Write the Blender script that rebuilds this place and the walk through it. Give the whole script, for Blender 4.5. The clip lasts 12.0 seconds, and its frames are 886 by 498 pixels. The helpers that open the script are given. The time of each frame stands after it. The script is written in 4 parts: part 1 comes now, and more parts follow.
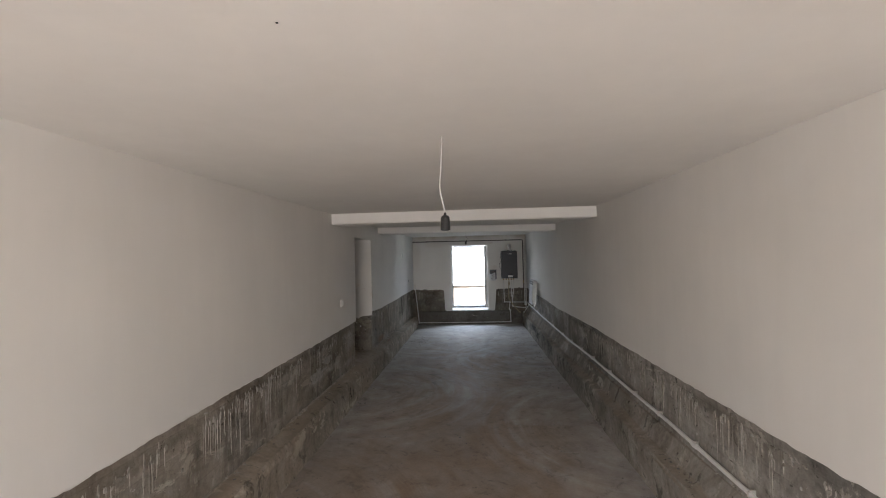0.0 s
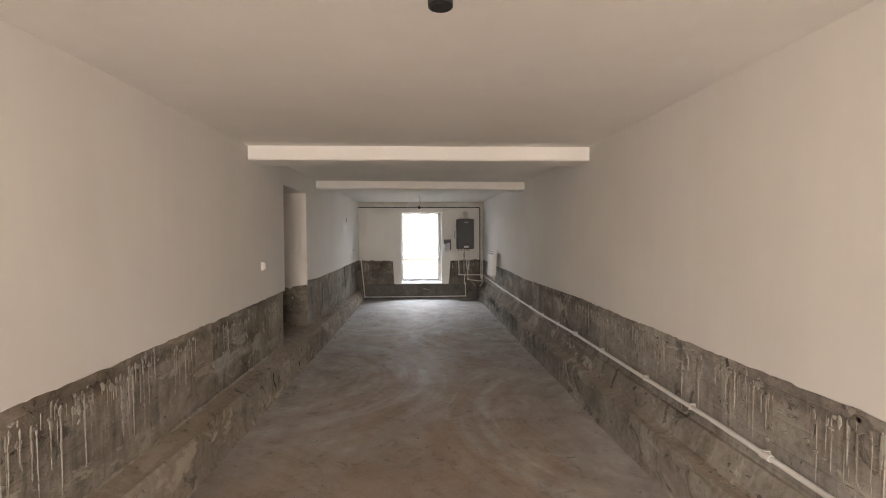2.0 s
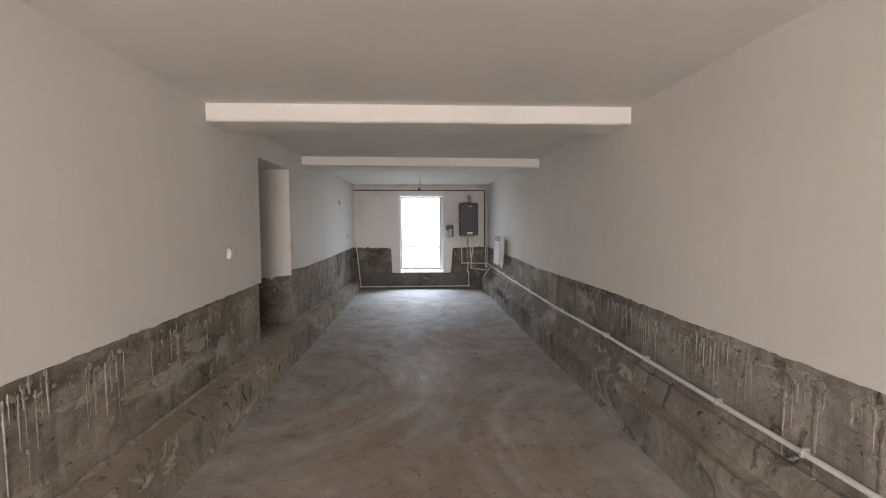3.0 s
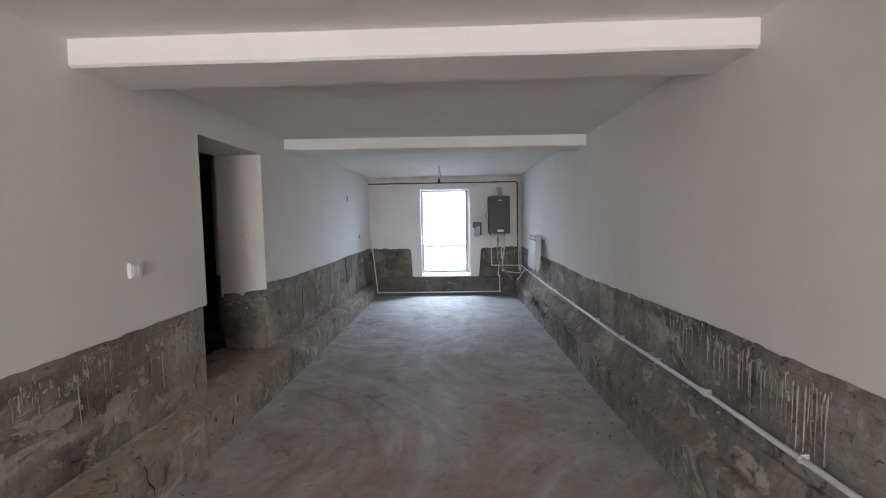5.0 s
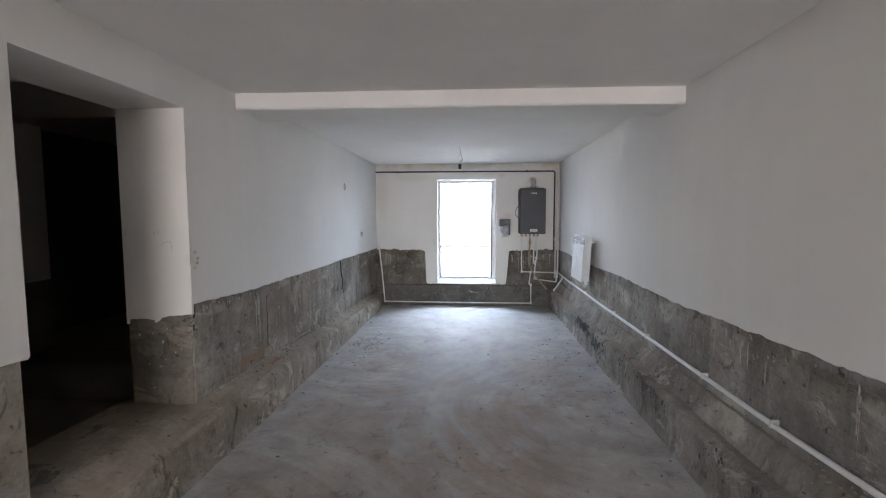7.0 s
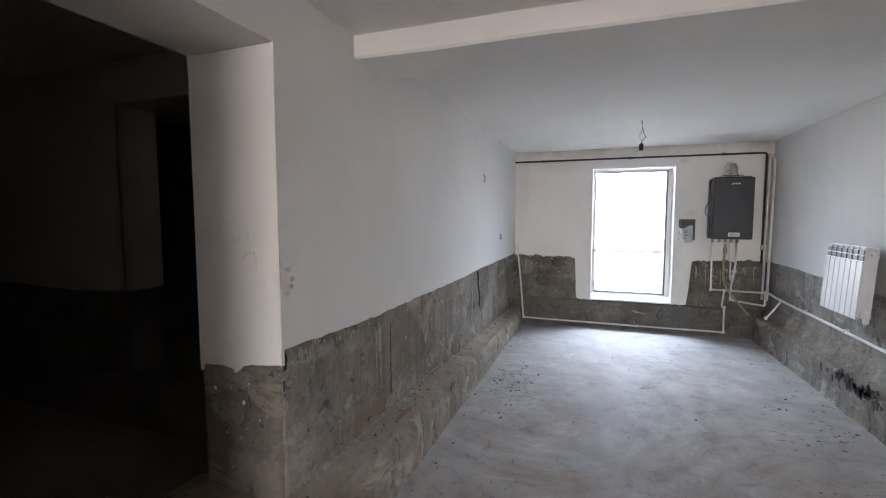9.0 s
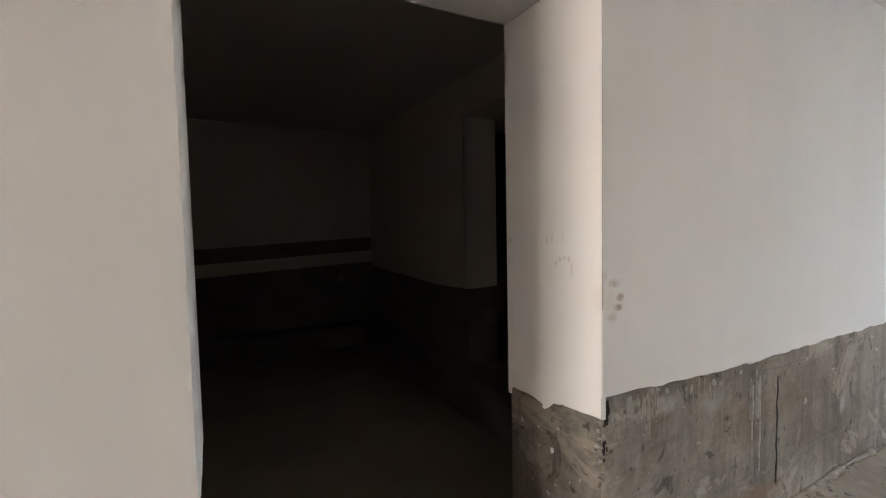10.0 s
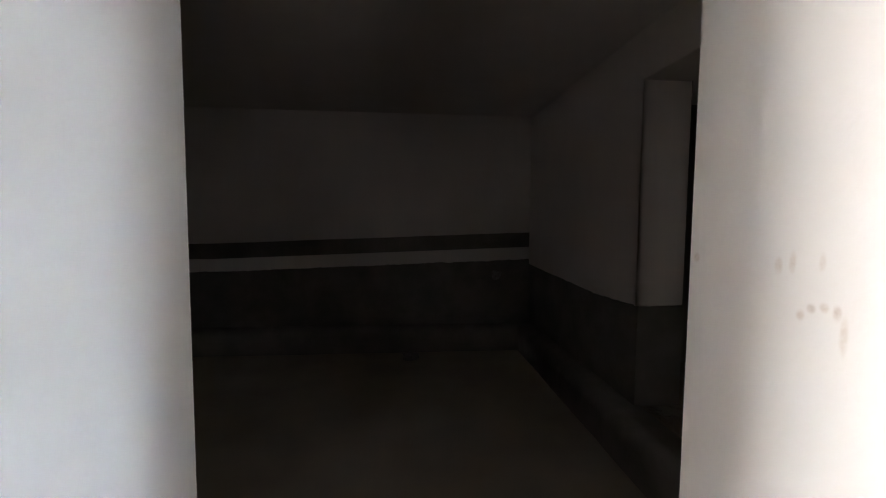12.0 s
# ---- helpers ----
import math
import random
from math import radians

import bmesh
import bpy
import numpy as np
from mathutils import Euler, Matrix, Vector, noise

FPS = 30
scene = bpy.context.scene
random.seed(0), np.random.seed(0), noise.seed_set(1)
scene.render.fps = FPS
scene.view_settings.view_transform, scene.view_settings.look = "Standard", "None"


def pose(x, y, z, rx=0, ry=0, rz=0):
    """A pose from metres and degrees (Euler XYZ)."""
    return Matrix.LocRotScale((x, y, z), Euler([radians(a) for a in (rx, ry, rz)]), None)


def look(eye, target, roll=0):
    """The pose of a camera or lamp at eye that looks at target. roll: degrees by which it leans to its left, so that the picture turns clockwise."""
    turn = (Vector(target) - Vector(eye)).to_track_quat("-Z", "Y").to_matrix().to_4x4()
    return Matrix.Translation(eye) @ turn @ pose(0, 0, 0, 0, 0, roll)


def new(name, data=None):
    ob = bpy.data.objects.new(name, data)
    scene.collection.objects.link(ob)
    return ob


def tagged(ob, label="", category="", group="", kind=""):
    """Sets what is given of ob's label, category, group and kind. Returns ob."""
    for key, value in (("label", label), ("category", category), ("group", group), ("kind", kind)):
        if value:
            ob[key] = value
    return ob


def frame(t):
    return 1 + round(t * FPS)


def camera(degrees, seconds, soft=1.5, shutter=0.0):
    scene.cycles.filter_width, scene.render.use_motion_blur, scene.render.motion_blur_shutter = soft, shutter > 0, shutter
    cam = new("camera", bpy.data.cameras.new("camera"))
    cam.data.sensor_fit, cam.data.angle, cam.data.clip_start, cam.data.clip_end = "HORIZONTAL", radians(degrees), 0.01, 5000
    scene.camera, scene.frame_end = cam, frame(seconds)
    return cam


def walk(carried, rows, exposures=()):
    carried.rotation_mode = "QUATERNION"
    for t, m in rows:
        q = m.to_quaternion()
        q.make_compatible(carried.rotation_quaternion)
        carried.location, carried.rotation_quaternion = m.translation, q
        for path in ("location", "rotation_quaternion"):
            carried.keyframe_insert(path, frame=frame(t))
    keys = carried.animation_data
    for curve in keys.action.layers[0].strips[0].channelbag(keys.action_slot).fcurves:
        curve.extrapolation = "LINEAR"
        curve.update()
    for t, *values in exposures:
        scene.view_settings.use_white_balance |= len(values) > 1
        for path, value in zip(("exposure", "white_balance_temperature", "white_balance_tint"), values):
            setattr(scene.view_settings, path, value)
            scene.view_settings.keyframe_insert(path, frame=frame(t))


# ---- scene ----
cam = camera(90.8, 12.0, 1.1)
PATH = [
    (0, (0.136, 0.383, 1.887), (-0.003, 2.378, 1.921), -1.4),
    (0.5, (0.104, 0.55, 1.876), (0.133, 2.549, 1.95), -1.1),
    (1, (0.015, 0.811, 1.794), (0.176, 2.804, 1.844), -0.7),
    (1.5, (0.001, 1.158, 1.7), (0.151, 3.152, 1.698), -0.7),
    (2, (-0.019, 1.526, 1.619), (0.083, 3.522, 1.551), -0.3),
    (2.5, (-0.045, 1.923, 1.571), (0.06, 3.917, 1.466), -0.2),
    (4.5, (0.145, 3.304, 1.566), (0.176, 5.299, 1.42), -0.9),
    (5, (0.21, 3.591, 1.566), (0.153, 5.586, 1.427), -1.1),
    (5.5, (0.194, 3.931, 1.539), (0.088, 5.923, 1.403), -0.6),
    (6, (0.196, 4.315, 1.532), (0.086, 6.308, 1.406), -1.0),
    (6.5, (0.211, 4.711, 1.536), (0.104, 6.703, 1.396), -0.6),
    (8.5, (-0.237, 6.062, 1.523), (-0.675, 8.007, 1.364), 0.4),
    (9, (-0.402, 6.276, 1.53), (-1.077, 8.152, 1.379), -0.1),
    (9.5, (-0.552, 6.531, 1.55), (-1.928, 7.975, 1.404), -1.2),
    (10, (-0.737, 6.720, 1.490), (-2.499, 7.660, 1.378), -1.2),
    (10.5, (-0.96, 6.825, 1.504), (-2.803, 7.594, 1.406), 0.6),
    (11, (-0.987, 6.948, 1.536), (-2.939, 7.37, 1.441), -0.1),
    (11.5, (-1.016, 7.067, 1.507), (-3.005, 7.242, 1.398), 0.2),
    (12, (-1.182, 7.081, 1.504), (-3.169, 7.267, 1.364), 0.4),
]
# seconds, stops, kelvin, tint
EXPOSURES = [
    (0, 2.4, 6080, 12), (0.8, 2.52, 6350, 13), (1.5, 2.92, 7050, 15), (2.5, 3.22, 6600, 16), (4.5, 3.3, 5700, 13), (5.5, 3.42, 5750, 13),
    (6.5, 3.6, 5750, 13), (8.5, 3.6, 5850, 15), (9.0, 3.6, 5900, 15), (9.5, 3.55, 6350, 14), (10.0, 4.3, 6250, 13), (10.5, 4.8, 5850, 11), (11.5, 4.95, 5750, 11), (12, 5.3, 5750, 11),
]
walk(cam, [(t, look(eye, target, roll)) for t, eye, target, roll in PATH], EXPOSURES)

# ---------------------------------------------------------------- light
world = bpy.data.worlds.new("sky")
scene.world = world
world.use_nodes = True
wt = world.node_tree
sky = wt.nodes.new("ShaderNodeTexSky")
sky.sky_type = "NISHITA"
sky.sun_disc = False
sky.sun_elevation = radians(52)
sky.sun_rotation = radians(188)
wt.links.new(sky.outputs[0], wt.nodes["Background"].inputs[0])
wt.nodes["Background"].inputs[1].default_value = 0.15

sun = new("sun", bpy.data.lights.new("sun", "SUN"))
sun.data.energy, sun.data.angle, sun.data.color = 5.0, radians(0.5), (1.0, 0.975, 0.94)
sun.matrix_world = look((0.14, -1.0, 1.29), (0, 0, 0))

# daylight of the open entrance behind the walk
entrance_light = new("entrance_daylight", bpy.data.lights.new("entrance_daylight", "AREA"))
entrance_light.data.shape, entrance_light.data.size, entrance_light.data.size_y = "RECTANGLE", 2.3, 2.1
entrance_light.data.energy, entrance_light.data.color = 20.0, (1.0, 0.89, 0.79)
entrance_light.matrix_world = look((-0.1, -2.45, 1.3), (-0.1, 5, 1.2))


# added area lamp outside above the window, unseen, boosts the sky's light
window_fill = new("window_fill_lamp", bpy.data.lights.new("window_fill_lamp", "AREA"))
window_fill.data.shape, window_fill.data.size, window_fill.data.size_y = "RECTANGLE", 1.8, 1.0
window_fill.data.energy, window_fill.data.color = 27.0, (0.75, 0.87, 1.0)
window_fill.matrix_world = look((0, 13.85, 2.55), (0, 11.3, 0.5))

# ---------------------------------------------------------------- materials
def shader(name, rough=0.6, metal=0.0, spec=0.5):
    m = bpy.data.materials.new(name)
    m.use_nodes = True
    b = m.node_tree.nodes["Principled BSDF"]
    b.inputs["Roughness"].default_value = rough
    b.inputs["Metallic"].default_value = metal
    b.inputs["Specular IOR Level"].default_value = spec
    return m, m.node_tree, b


def noise_tex(nt, scale, detail=5, rough=0.55, distort=0.0, stretch=None, coord="Object"):
    tc = nt.nodes.new("ShaderNodeTexCoord")
    n = nt.nodes.new("ShaderNodeTexNoise")
    n.inputs["Scale"].default_value = scale
    n.inputs["Detail"].default_value = detail
    n.inputs["Roughness"].default_value = rough
    n.inputs["Distortion"].default_value = distort
    out = tc.outputs[coord]
    if stretch:
        mp = nt.nodes.new("ShaderNodeMapping")
        mp.inputs["Scale"].default_value = stretch
        nt.links.new(out, mp.inputs[0])
        out = mp.outputs[0]
    nt.links.new(out, n.inputs["Vector"])
    return n.outputs["Fac"]


def ramp(nt, fac, *stops):
    r = nt.nodes.new("ShaderNodeValToRGB")
    e = r.color_ramp.elements
    while len(e) < len(stops):
        e.new(0.5)
    for k, (p, c) in zip(e, stops):
        k.position = p
        k.color = (*c, 1) if len(c) == 3 else (c[0], c[0], c[0], 1)
    nt.links.new(fac, r.inputs[0])
    return r.outputs[0]


def mix(nt, fac, a, b, mode="MIX"):
    x = nt.nodes.new("ShaderNodeMix")
    x.data_type, x.blend_type = "RGBA", mode
    for sock, v in ((x.inputs[0], fac), (x.inputs[6], a), (x.inputs[7], b)):
        if isinstance(v, (int, float)):
            sock.default_value = v
        elif isinstance(v, tuple):
            sock.default_value = (*v, 1)
        else:
            nt.links.new(v, sock)
    return x.outputs[2]


def bumped(nt, b, *layers):
    last = None
    for height, strength, dist in layers:
        k = nt.nodes.new("ShaderNodeBump")
        k.inputs["Strength"].default_value, k.inputs["Distance"].default_value = strength, dist
        nt.links.new(height, k.inputs["Height"])
        if last:
            nt.links.new(last, k.inputs["Normal"])
        last = k.outputs[0]
    nt.links.new(last, b.inputs["Normal"])


def plain(name, col, rough=0.5, metal=0.0, vary=0.12, scale=14, bump=0.05):
    m, nt, b = shader(name, rough, metal)
    f = noise_tex(nt, scale, 6)
    lo = tuple(c * (1 - vary) for c in col)
    hi = tuple(min(1, c * (1 + vary)) for c in col)
    nt.links.new(ramp(nt, f, (0.3, lo), (0.7, hi)), b.inputs["Base Color"])
    g = noise_tex(nt, scale * 6, 3)
    nt.links.new(ramp(nt, g, (0.2, (max(0, rough - .08),)), (0.8, (min(1, rough + .1),))), b.inputs["Roughness"])
    bumped(nt, b, (g, bump, 0.004))
    return m


def smear(nt, base, centre, size, col, amount, grain=60):
    """A soft earthy mark of its own shape at one place of a surface."""
    tc = nt.nodes.new("ShaderNodeTexCoord")
    off, div, ln, mr = (nt.nodes.new("ShaderNode" + k) for k in ("VectorMath", "VectorMath", "VectorMath", "MapRange"))
    off.operation, div.operation, ln.operation = "SUBTRACT", "DIVIDE", "LENGTH"
    off.inputs[1].default_value, div.inputs[1].default_value = centre, size
    nt.links.new(tc.outputs["Object"], off.inputs[0])
    nt.links.new(off.outputs[0], div.inputs[0])
    nt.links.new(div.outputs[0], ln.inputs[0])
    nt.links.new(ln.outputs["Value"], mr.inputs[0])
    mr.interpolation_type = "SMOOTHSTEP"
    mr.inputs[1].default_value, mr.inputs[2].default_value, mr.inputs[3].default_value, mr.inputs[4].default_value = 0.3, 1.25, amount, 0.0
    worn = ramp(nt, noise_tex(nt, grain, 6, 0.7), (0.3, (0.25,)), (0.6, (1,)))
    return mix(nt, mix(nt, 1.0, mr.outputs[0], worn, "MULTIPLY"), base, col)


def make_plaster(name, col, marks=(), damp=None):
    m, nt, b = shader(name, 0.85, 0, 0.3)
    base = ramp(nt, noise_tex(nt, 1.3, 4, 0.5), (0.3, tuple(c * .94 for c in col)), (0.7, col))
    scuff = ramp(nt, noise_tex(nt, 4.5, 8, 0.7, 0.6), (0.62, (0,)), (0.8, (1,)))
    dirt = ramp(nt, noise_tex(nt, 0.8, 3), (0.5, (0,)), (0.75, (0.35,)))
    base = mix(nt, mix(nt, 1.0, scuff, dirt, "MULTIPLY"), base, (col[0] * .62, col[1] * .56, col[2] * .5))
    streak = ramp(nt, noise_tex(nt, 7, 4, 0.6, 0.2, (1, 1, 0.12)), (0.45, (0.987,)), (0.6, (1,)))
    base = mix(nt, 1.0, base, streak, "MULTIPLY")
    for centre, size, tone, amount in marks:
        base = smear(nt, base, centre, size, tone, amount)
    if damp:
        tc, sep, mr = (nt.nodes.new("ShaderNode" + k) for k in ("TexCoord", "SeparateXYZ", "MapRange"))
        nt.links.new(tc.outputs["Object"], sep.inputs[0])
        nt.links.new(sep.outputs[2], mr.inputs[0])
        mr.inputs[1].default_value, mr.inputs[2].default_value = damp
        blot = ramp(nt, noise_tex(nt, 3.0, 7, 0.65, 0.5), (0.35, (0,)), (0.65, (0.75,)))
        base = mix(nt, mix(nt, 1.0, mr.outputs[0], blot, "MULTIPLY"), base, (0.42, 0.33, 0.22))
    nt.links.new(base, b.inputs["Base Color"])
    bumped(nt, b, (noise_tex(nt, 2.2, 3), 0.25, 0.02), (noise_tex(nt, 45, 5, 0.6), 0.12, 0.004))
    return m


PAINT = (0.80, 0.775, 0.735)
EARTHY, PALE = (0.36, 0.25, 0.17), (0.55, 0.46, 0.37)
PLASTER = make_plaster("wall_paint", PAINT)
PLASTER_MARKED = make_plaster("wall_paint_smeared", PAINT, [
    ((-1.825, 7.68, 1.432), (.008, .05, .016), PALE, .6), ((-1.80, 7.68, 1.44), (.007, .05, .018), PALE, .6), ((-1.752, 7.68, 1.445), (.006, .05, .015), PALE, .45),
    ((-1.782, 7.68, 1.362), (.008, .05, .009), PALE, .6), ((-1.765, 7.68, 1.375), (.008, .05, .008), EARTHY, .45), ((-1.745, 7.68, 1.38), (.008, .05, .008), PALE, .75),
    ((-1.726, 7.68, 1.376), (.007, .05, .012), EARTHY, .45), ((-1.715, 7.68, 1.345), (.007, .05, .028), PALE, .55), ((-2.02, 7.68, 1.428), (.010, .05, .010), PALE, .7),
    ((-1.6, 7.694, 1.335), (.05, .012, .020), PALE, .5), ((-1.6, 7.730, 1.312), (.05, .026, .014), EARTHY, .55), ((-1.6, 7.756, 1.27), (.05, .017, .014), EARTHY, .95),
    ((-1.6, 7.748, 1.242), (.05, .020, .013), EARTHY, .95), ((-1.6, 7.722, 1.215), (.05, .024, .016), EARTHY, .45), ((-1.6, 7.705, 1.262), (.05, .036, .045), PALE, .35), ((-1.6, 7.686, 1.29), (.05, .006, .04), PALE, .5)])
PLASTER_DAMP = make_plaster("wall_paint_damp", PAINT, [((-.95, 12.8, 2.22), (.35, .1, .10), PALE, .3), ((.62, 12.8, 2.24), (.07, .1, .04), PALE, .5), ((1.55, 12.8, 2.2), (.09, .1, .3), PALE, .5),
    ((-1.5, 12.8, 1.9), (.15, .1, .5), PALE, .3), ((1.135, 12.8, 2.12), (.13, .1, .12), PALE, .5), ((.72, 12.8, 1.56), (.08, .1, .05), PALE, .35)], (2.30, 2.45))
CEILING = make_plaster("ceiling_paint", (0.87, 0.85, 0.81))


def axis_of(nt, k):
    tc, sep = nt.nodes.new("ShaderNodeTexCoord"), nt.nodes.new("ShaderNodeSeparateXYZ")
    nt.links.new(tc.outputs["Object"], sep.inputs[0])
    return sep.outputs[k]


def calc(nt, op, a, b=0.0):
    n = nt.nodes.new("ShaderNodeMath")
    n.operation = op
    for sock, v in zip(n.inputs, (a, b)):
        if isinstance(v, (int, float)):
            sock.default_value = v
        else:
            nt.links.new(v, sock)
    return n.outputs[0]


def boards(nt, k, pitch, waver, line):
    """Marks of formwork boards along one axis: a tone for each board and the broken line between two."""
    wob = calc(nt, "MULTIPLY", calc(nt, "SUBTRACT", noise_tex(nt, 1.7, 4, 0.6), 0.5), waver)
    u = calc(nt, "DIVIDE", calc(nt, "ADD", axis_of(nt, k), wob), pitch)
    wn = nt.nodes.new("ShaderNodeTexWhiteNoise")
    wn.noise_dimensions = "1D"
    nt.links.new(calc(nt, "FLOOR", u), wn.inputs["W"])
    edge = ramp(nt, calc(nt, "FRACT", u), (0.0, (0.0,)), (line, (1,)), (1 - line * .5, (1,)), (1.0, (0.3,)))
    return wn.outputs["Value"], edge


def make_concrete(name, lo, hi, brown=0.35, lime=0.6, ribs=(1, 16, 1.1), settled=0.0, marks=(), cast=0.35):
    """Rough cast concrete: clouds, formwork boards, lime and damp that run down, cement patches, soil and pits."""
    m, nt, b = shader(name, 0.9, 0, 0.2)
    big = noise_tex(nt, 0.9, 7, 0.62, 0.5)
    cloud = noise_tex(nt, 3.6, 8, 0.64, 0.35)
    fine = noise_tex(nt, 30, 6, 0.68)
    base = ramp(nt, big, (0.36, lo), (0.5, tuple((a + c) / 2 for a, c in zip(lo, hi))), (0.62, hi))
    base = mix(nt, 0.9, base, ramp(nt, cloud, (0.3, (0.5,)), (0.45, (0.92,)), (0.57, (1.04,)), (0.7, (1.5,))), "MULTIPLY")
    base = mix(nt, 0.6, base, ramp(nt, fine, (0.3, (0.6,)), (0.5, (1.0,)), (0.7, (1.28,))), "MULTIPLY")
    tone, edge = boards(nt, 2, 0.128, 0.045, 0.07)
    base = mix(nt, 0.85 * cast, base, ramp(nt, tone, (0.0, (0.84,)), (1.0, (1.12,))), "MULTIPLY")
    broken = ramp(nt, noise_tex(nt, 2.6, 6, 0.65), (0.40, (0.0,)), (0.56, (0.75 * cast,)))
    base = mix(nt, broken, base, ramp(nt, edge, (0.0, (0.42,)), (1.0, (1,))), "MULTIPLY")
    tone2, edge2 = boards(nt, 1, 0.87, 0.06, 0.012)
    base = mix(nt, 0.7 * cast, base, ramp(nt, tone2, (0.0, (0.9,)), (1.0, (1.08,))), "MULTIPLY")
    damp = ramp(nt, noise_tex(nt, 1.0, 6, 0.62, 0.2, (3, 7, 0.7)), (0.36, (0.58,)), (0.48, (1,)))
    base = mix(nt, 0.75, base, damp, "MULTIPLY")
    streak = ramp(nt, noise_tex(nt, 1.0, 7, 0.72, 0.25, ribs), (0.54, (0,)), (0.64, (lime,)))
    zone = ramp(nt, noise_tex(nt, 1.4, 5, 0.6, 0.6), (0.44, (0,)), (0.62, (1,)))
    base = mix(nt, mix(nt, 1.0, streak, zone, "MULTIPLY"), base, (0.42, 0.39, 0.345))
    cement = ramp(nt, noise_tex(nt, 2.3, 10, 0.7, 0.7, (1, 1, 1.7)), (0.56, (0,)), (0.60, (0.6,)))
    base = mix(nt, cement, base, (hi[0] * 1.45, hi[1] * 1.43, hi[2] * 1.37))
    soil = ramp(nt, noise_tex(nt, 0.9, 6, 0.62, 0.5, (1, 1, 2.2)), (0.4, (0,)), (0.7, (brown,)))
    base = mix(nt, soil, base, (0.19, 0.125, 0.075))
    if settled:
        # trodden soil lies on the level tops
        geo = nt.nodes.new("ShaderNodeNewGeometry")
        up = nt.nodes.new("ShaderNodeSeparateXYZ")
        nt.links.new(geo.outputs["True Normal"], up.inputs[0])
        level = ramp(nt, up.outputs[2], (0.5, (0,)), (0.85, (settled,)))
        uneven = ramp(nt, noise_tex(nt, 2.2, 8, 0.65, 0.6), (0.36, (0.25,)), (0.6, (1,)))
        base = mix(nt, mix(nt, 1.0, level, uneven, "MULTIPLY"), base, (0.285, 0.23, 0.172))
    for centre, size, tint, amount in marks:
        base = smear(nt, base, centre, size, tint, amount, 14)
    pits = ramp(nt, noise_tex(nt, 19, 4, 0.6, 0.5), (0.29, (0.25,)), (0.36, (1,)))
    base = mix(nt, 0.85, base, pits, "MULTIPLY")
    scab = ramp(nt, noise_tex(nt, 6.5, 9, 0.7, 0.9, (1, 1.0, 0.7)), (0.36, (0.38,)), (0.41, (1,)), (0.62, (1,)), (0.67, (1.4,)))
    base = mix(nt, 0.8, base, scab, "MULTIPLY")
    specks = ramp(nt, noise_tex(nt, 42, 2, 0.5), (0.70, (0,)), (0.75, (0.55,)))
    base = mix(nt, specks, base, (0.5, 0.47, 0.42))
    nt.links.new(base, b.inputs["Base Color"])
    bumped(nt, b, (big, 0.5, 0.04), (cloud, 0.6, 0.02), (fine, 0.4, 0.006), (pits, 0.5, 0.008), (streak, 0.35, 0.004), (edge, 0.5 * cast, 0.01), (scab, 0.6, 0.01), (cement, 0.5, 0.006))
    return m


DAMP_TONE, CEMENT_TONE, SOIL_TONE = (0.075, 0.064, 0.05), (0.46, 0.435, 0.385), (0.24, 0.15, 0.095)
CONCRETE = make_concrete("bare_concrete", (0.165, 0.146, 0.12), (0.345, 0.315, 0.27), 0.4, 0.6, marks=[
    ((-1.62, 4.3, .88), (.1, 1.1, .055), DAMP_TONE, .75), ((-1.62, 5.35, .87), (.1, .35, .05), DAMP_TONE, .55), ((-1.62, 2.6, .86), (.1, .7, .06), DAMP_TONE, .5), ((-1.62, 7.95, .90), (.1, .14, .035), CEMENT_TONE, .75),
    ((-1.62, 8.25, .86), (.1, .10, .05), CEMENT_TONE, .4), ((-1.62, 9.27, .62), (.1, .03, .05), CEMENT_TONE, .8), ((-1.62, 8.45, .40), (.1, .32, .07), SOIL_TONE, .8), ((-1.62, 7.80, .45), (.1, .12, .06), CEMENT_TONE, .4),
    ((-1.62, 5.6, .58), (.1, .28, .06), CEMENT_TONE, .55), ((-1.62, 5.1, .55), (.1, .3, .05), CEMENT_TONE, .5), ((-1.62, 6.3, .46), (.1, .3, .05), CEMENT_TONE, .35)])
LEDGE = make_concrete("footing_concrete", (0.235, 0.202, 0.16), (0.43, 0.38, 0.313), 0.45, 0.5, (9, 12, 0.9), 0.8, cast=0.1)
# darker concrete: pier's reveal side, and the window wall's backlit shade in colour
PIER = make_concrete("darker_concrete", (0.10, 0.09, 0.074), (0.20, 0.18, 0.152), 0.4, 0.5)
EAST_CONCRETE = make_concrete("pale_cast_concrete", (0.165, 0.155, 0.138), (0.385, 0.365, 0.333), 0.28, 0.7, marks=[
    ((1.62, 6.55, .87), (.1, .75, .05), DAMP_TONE, .7), ((1.62, 4.75, .80), (.1, .28, .12), DAMP_TONE, .6), ((1.62, 9.3, .86), (.1, .5, .06), DAMP_TONE, .45), ((1.62, 3.3, .88), (.1, .6, .04), DAMP_TONE, .5),
    ((1.62, 4.35, .78), (.1, .10, .13), CEMENT_TONE, .5), ((1.62, 5.5, .82), (.1, .16, .08), CEMENT_TONE, .45), ((1.62, 7.6, .50), (.1, .6, .05), CEMENT_TONE, .4), ((1.62, 10.2, .52), (.1, .9, .06), CEMENT_TONE, .5)])
EAST_LEDGE = make_concrete("pale_footing_concrete", (0.18, 0.163, 0.138), (0.36, 0.335, 0.296), 0.32, 0.5, (9, 12, 0.9), 0.65, cast=0.15)
BAND = make_concrete("footing_render", (0.115, 0.107, 0.096), (0.155, 0.147, 0.134), 0.2, 0.1, cast=0.2)
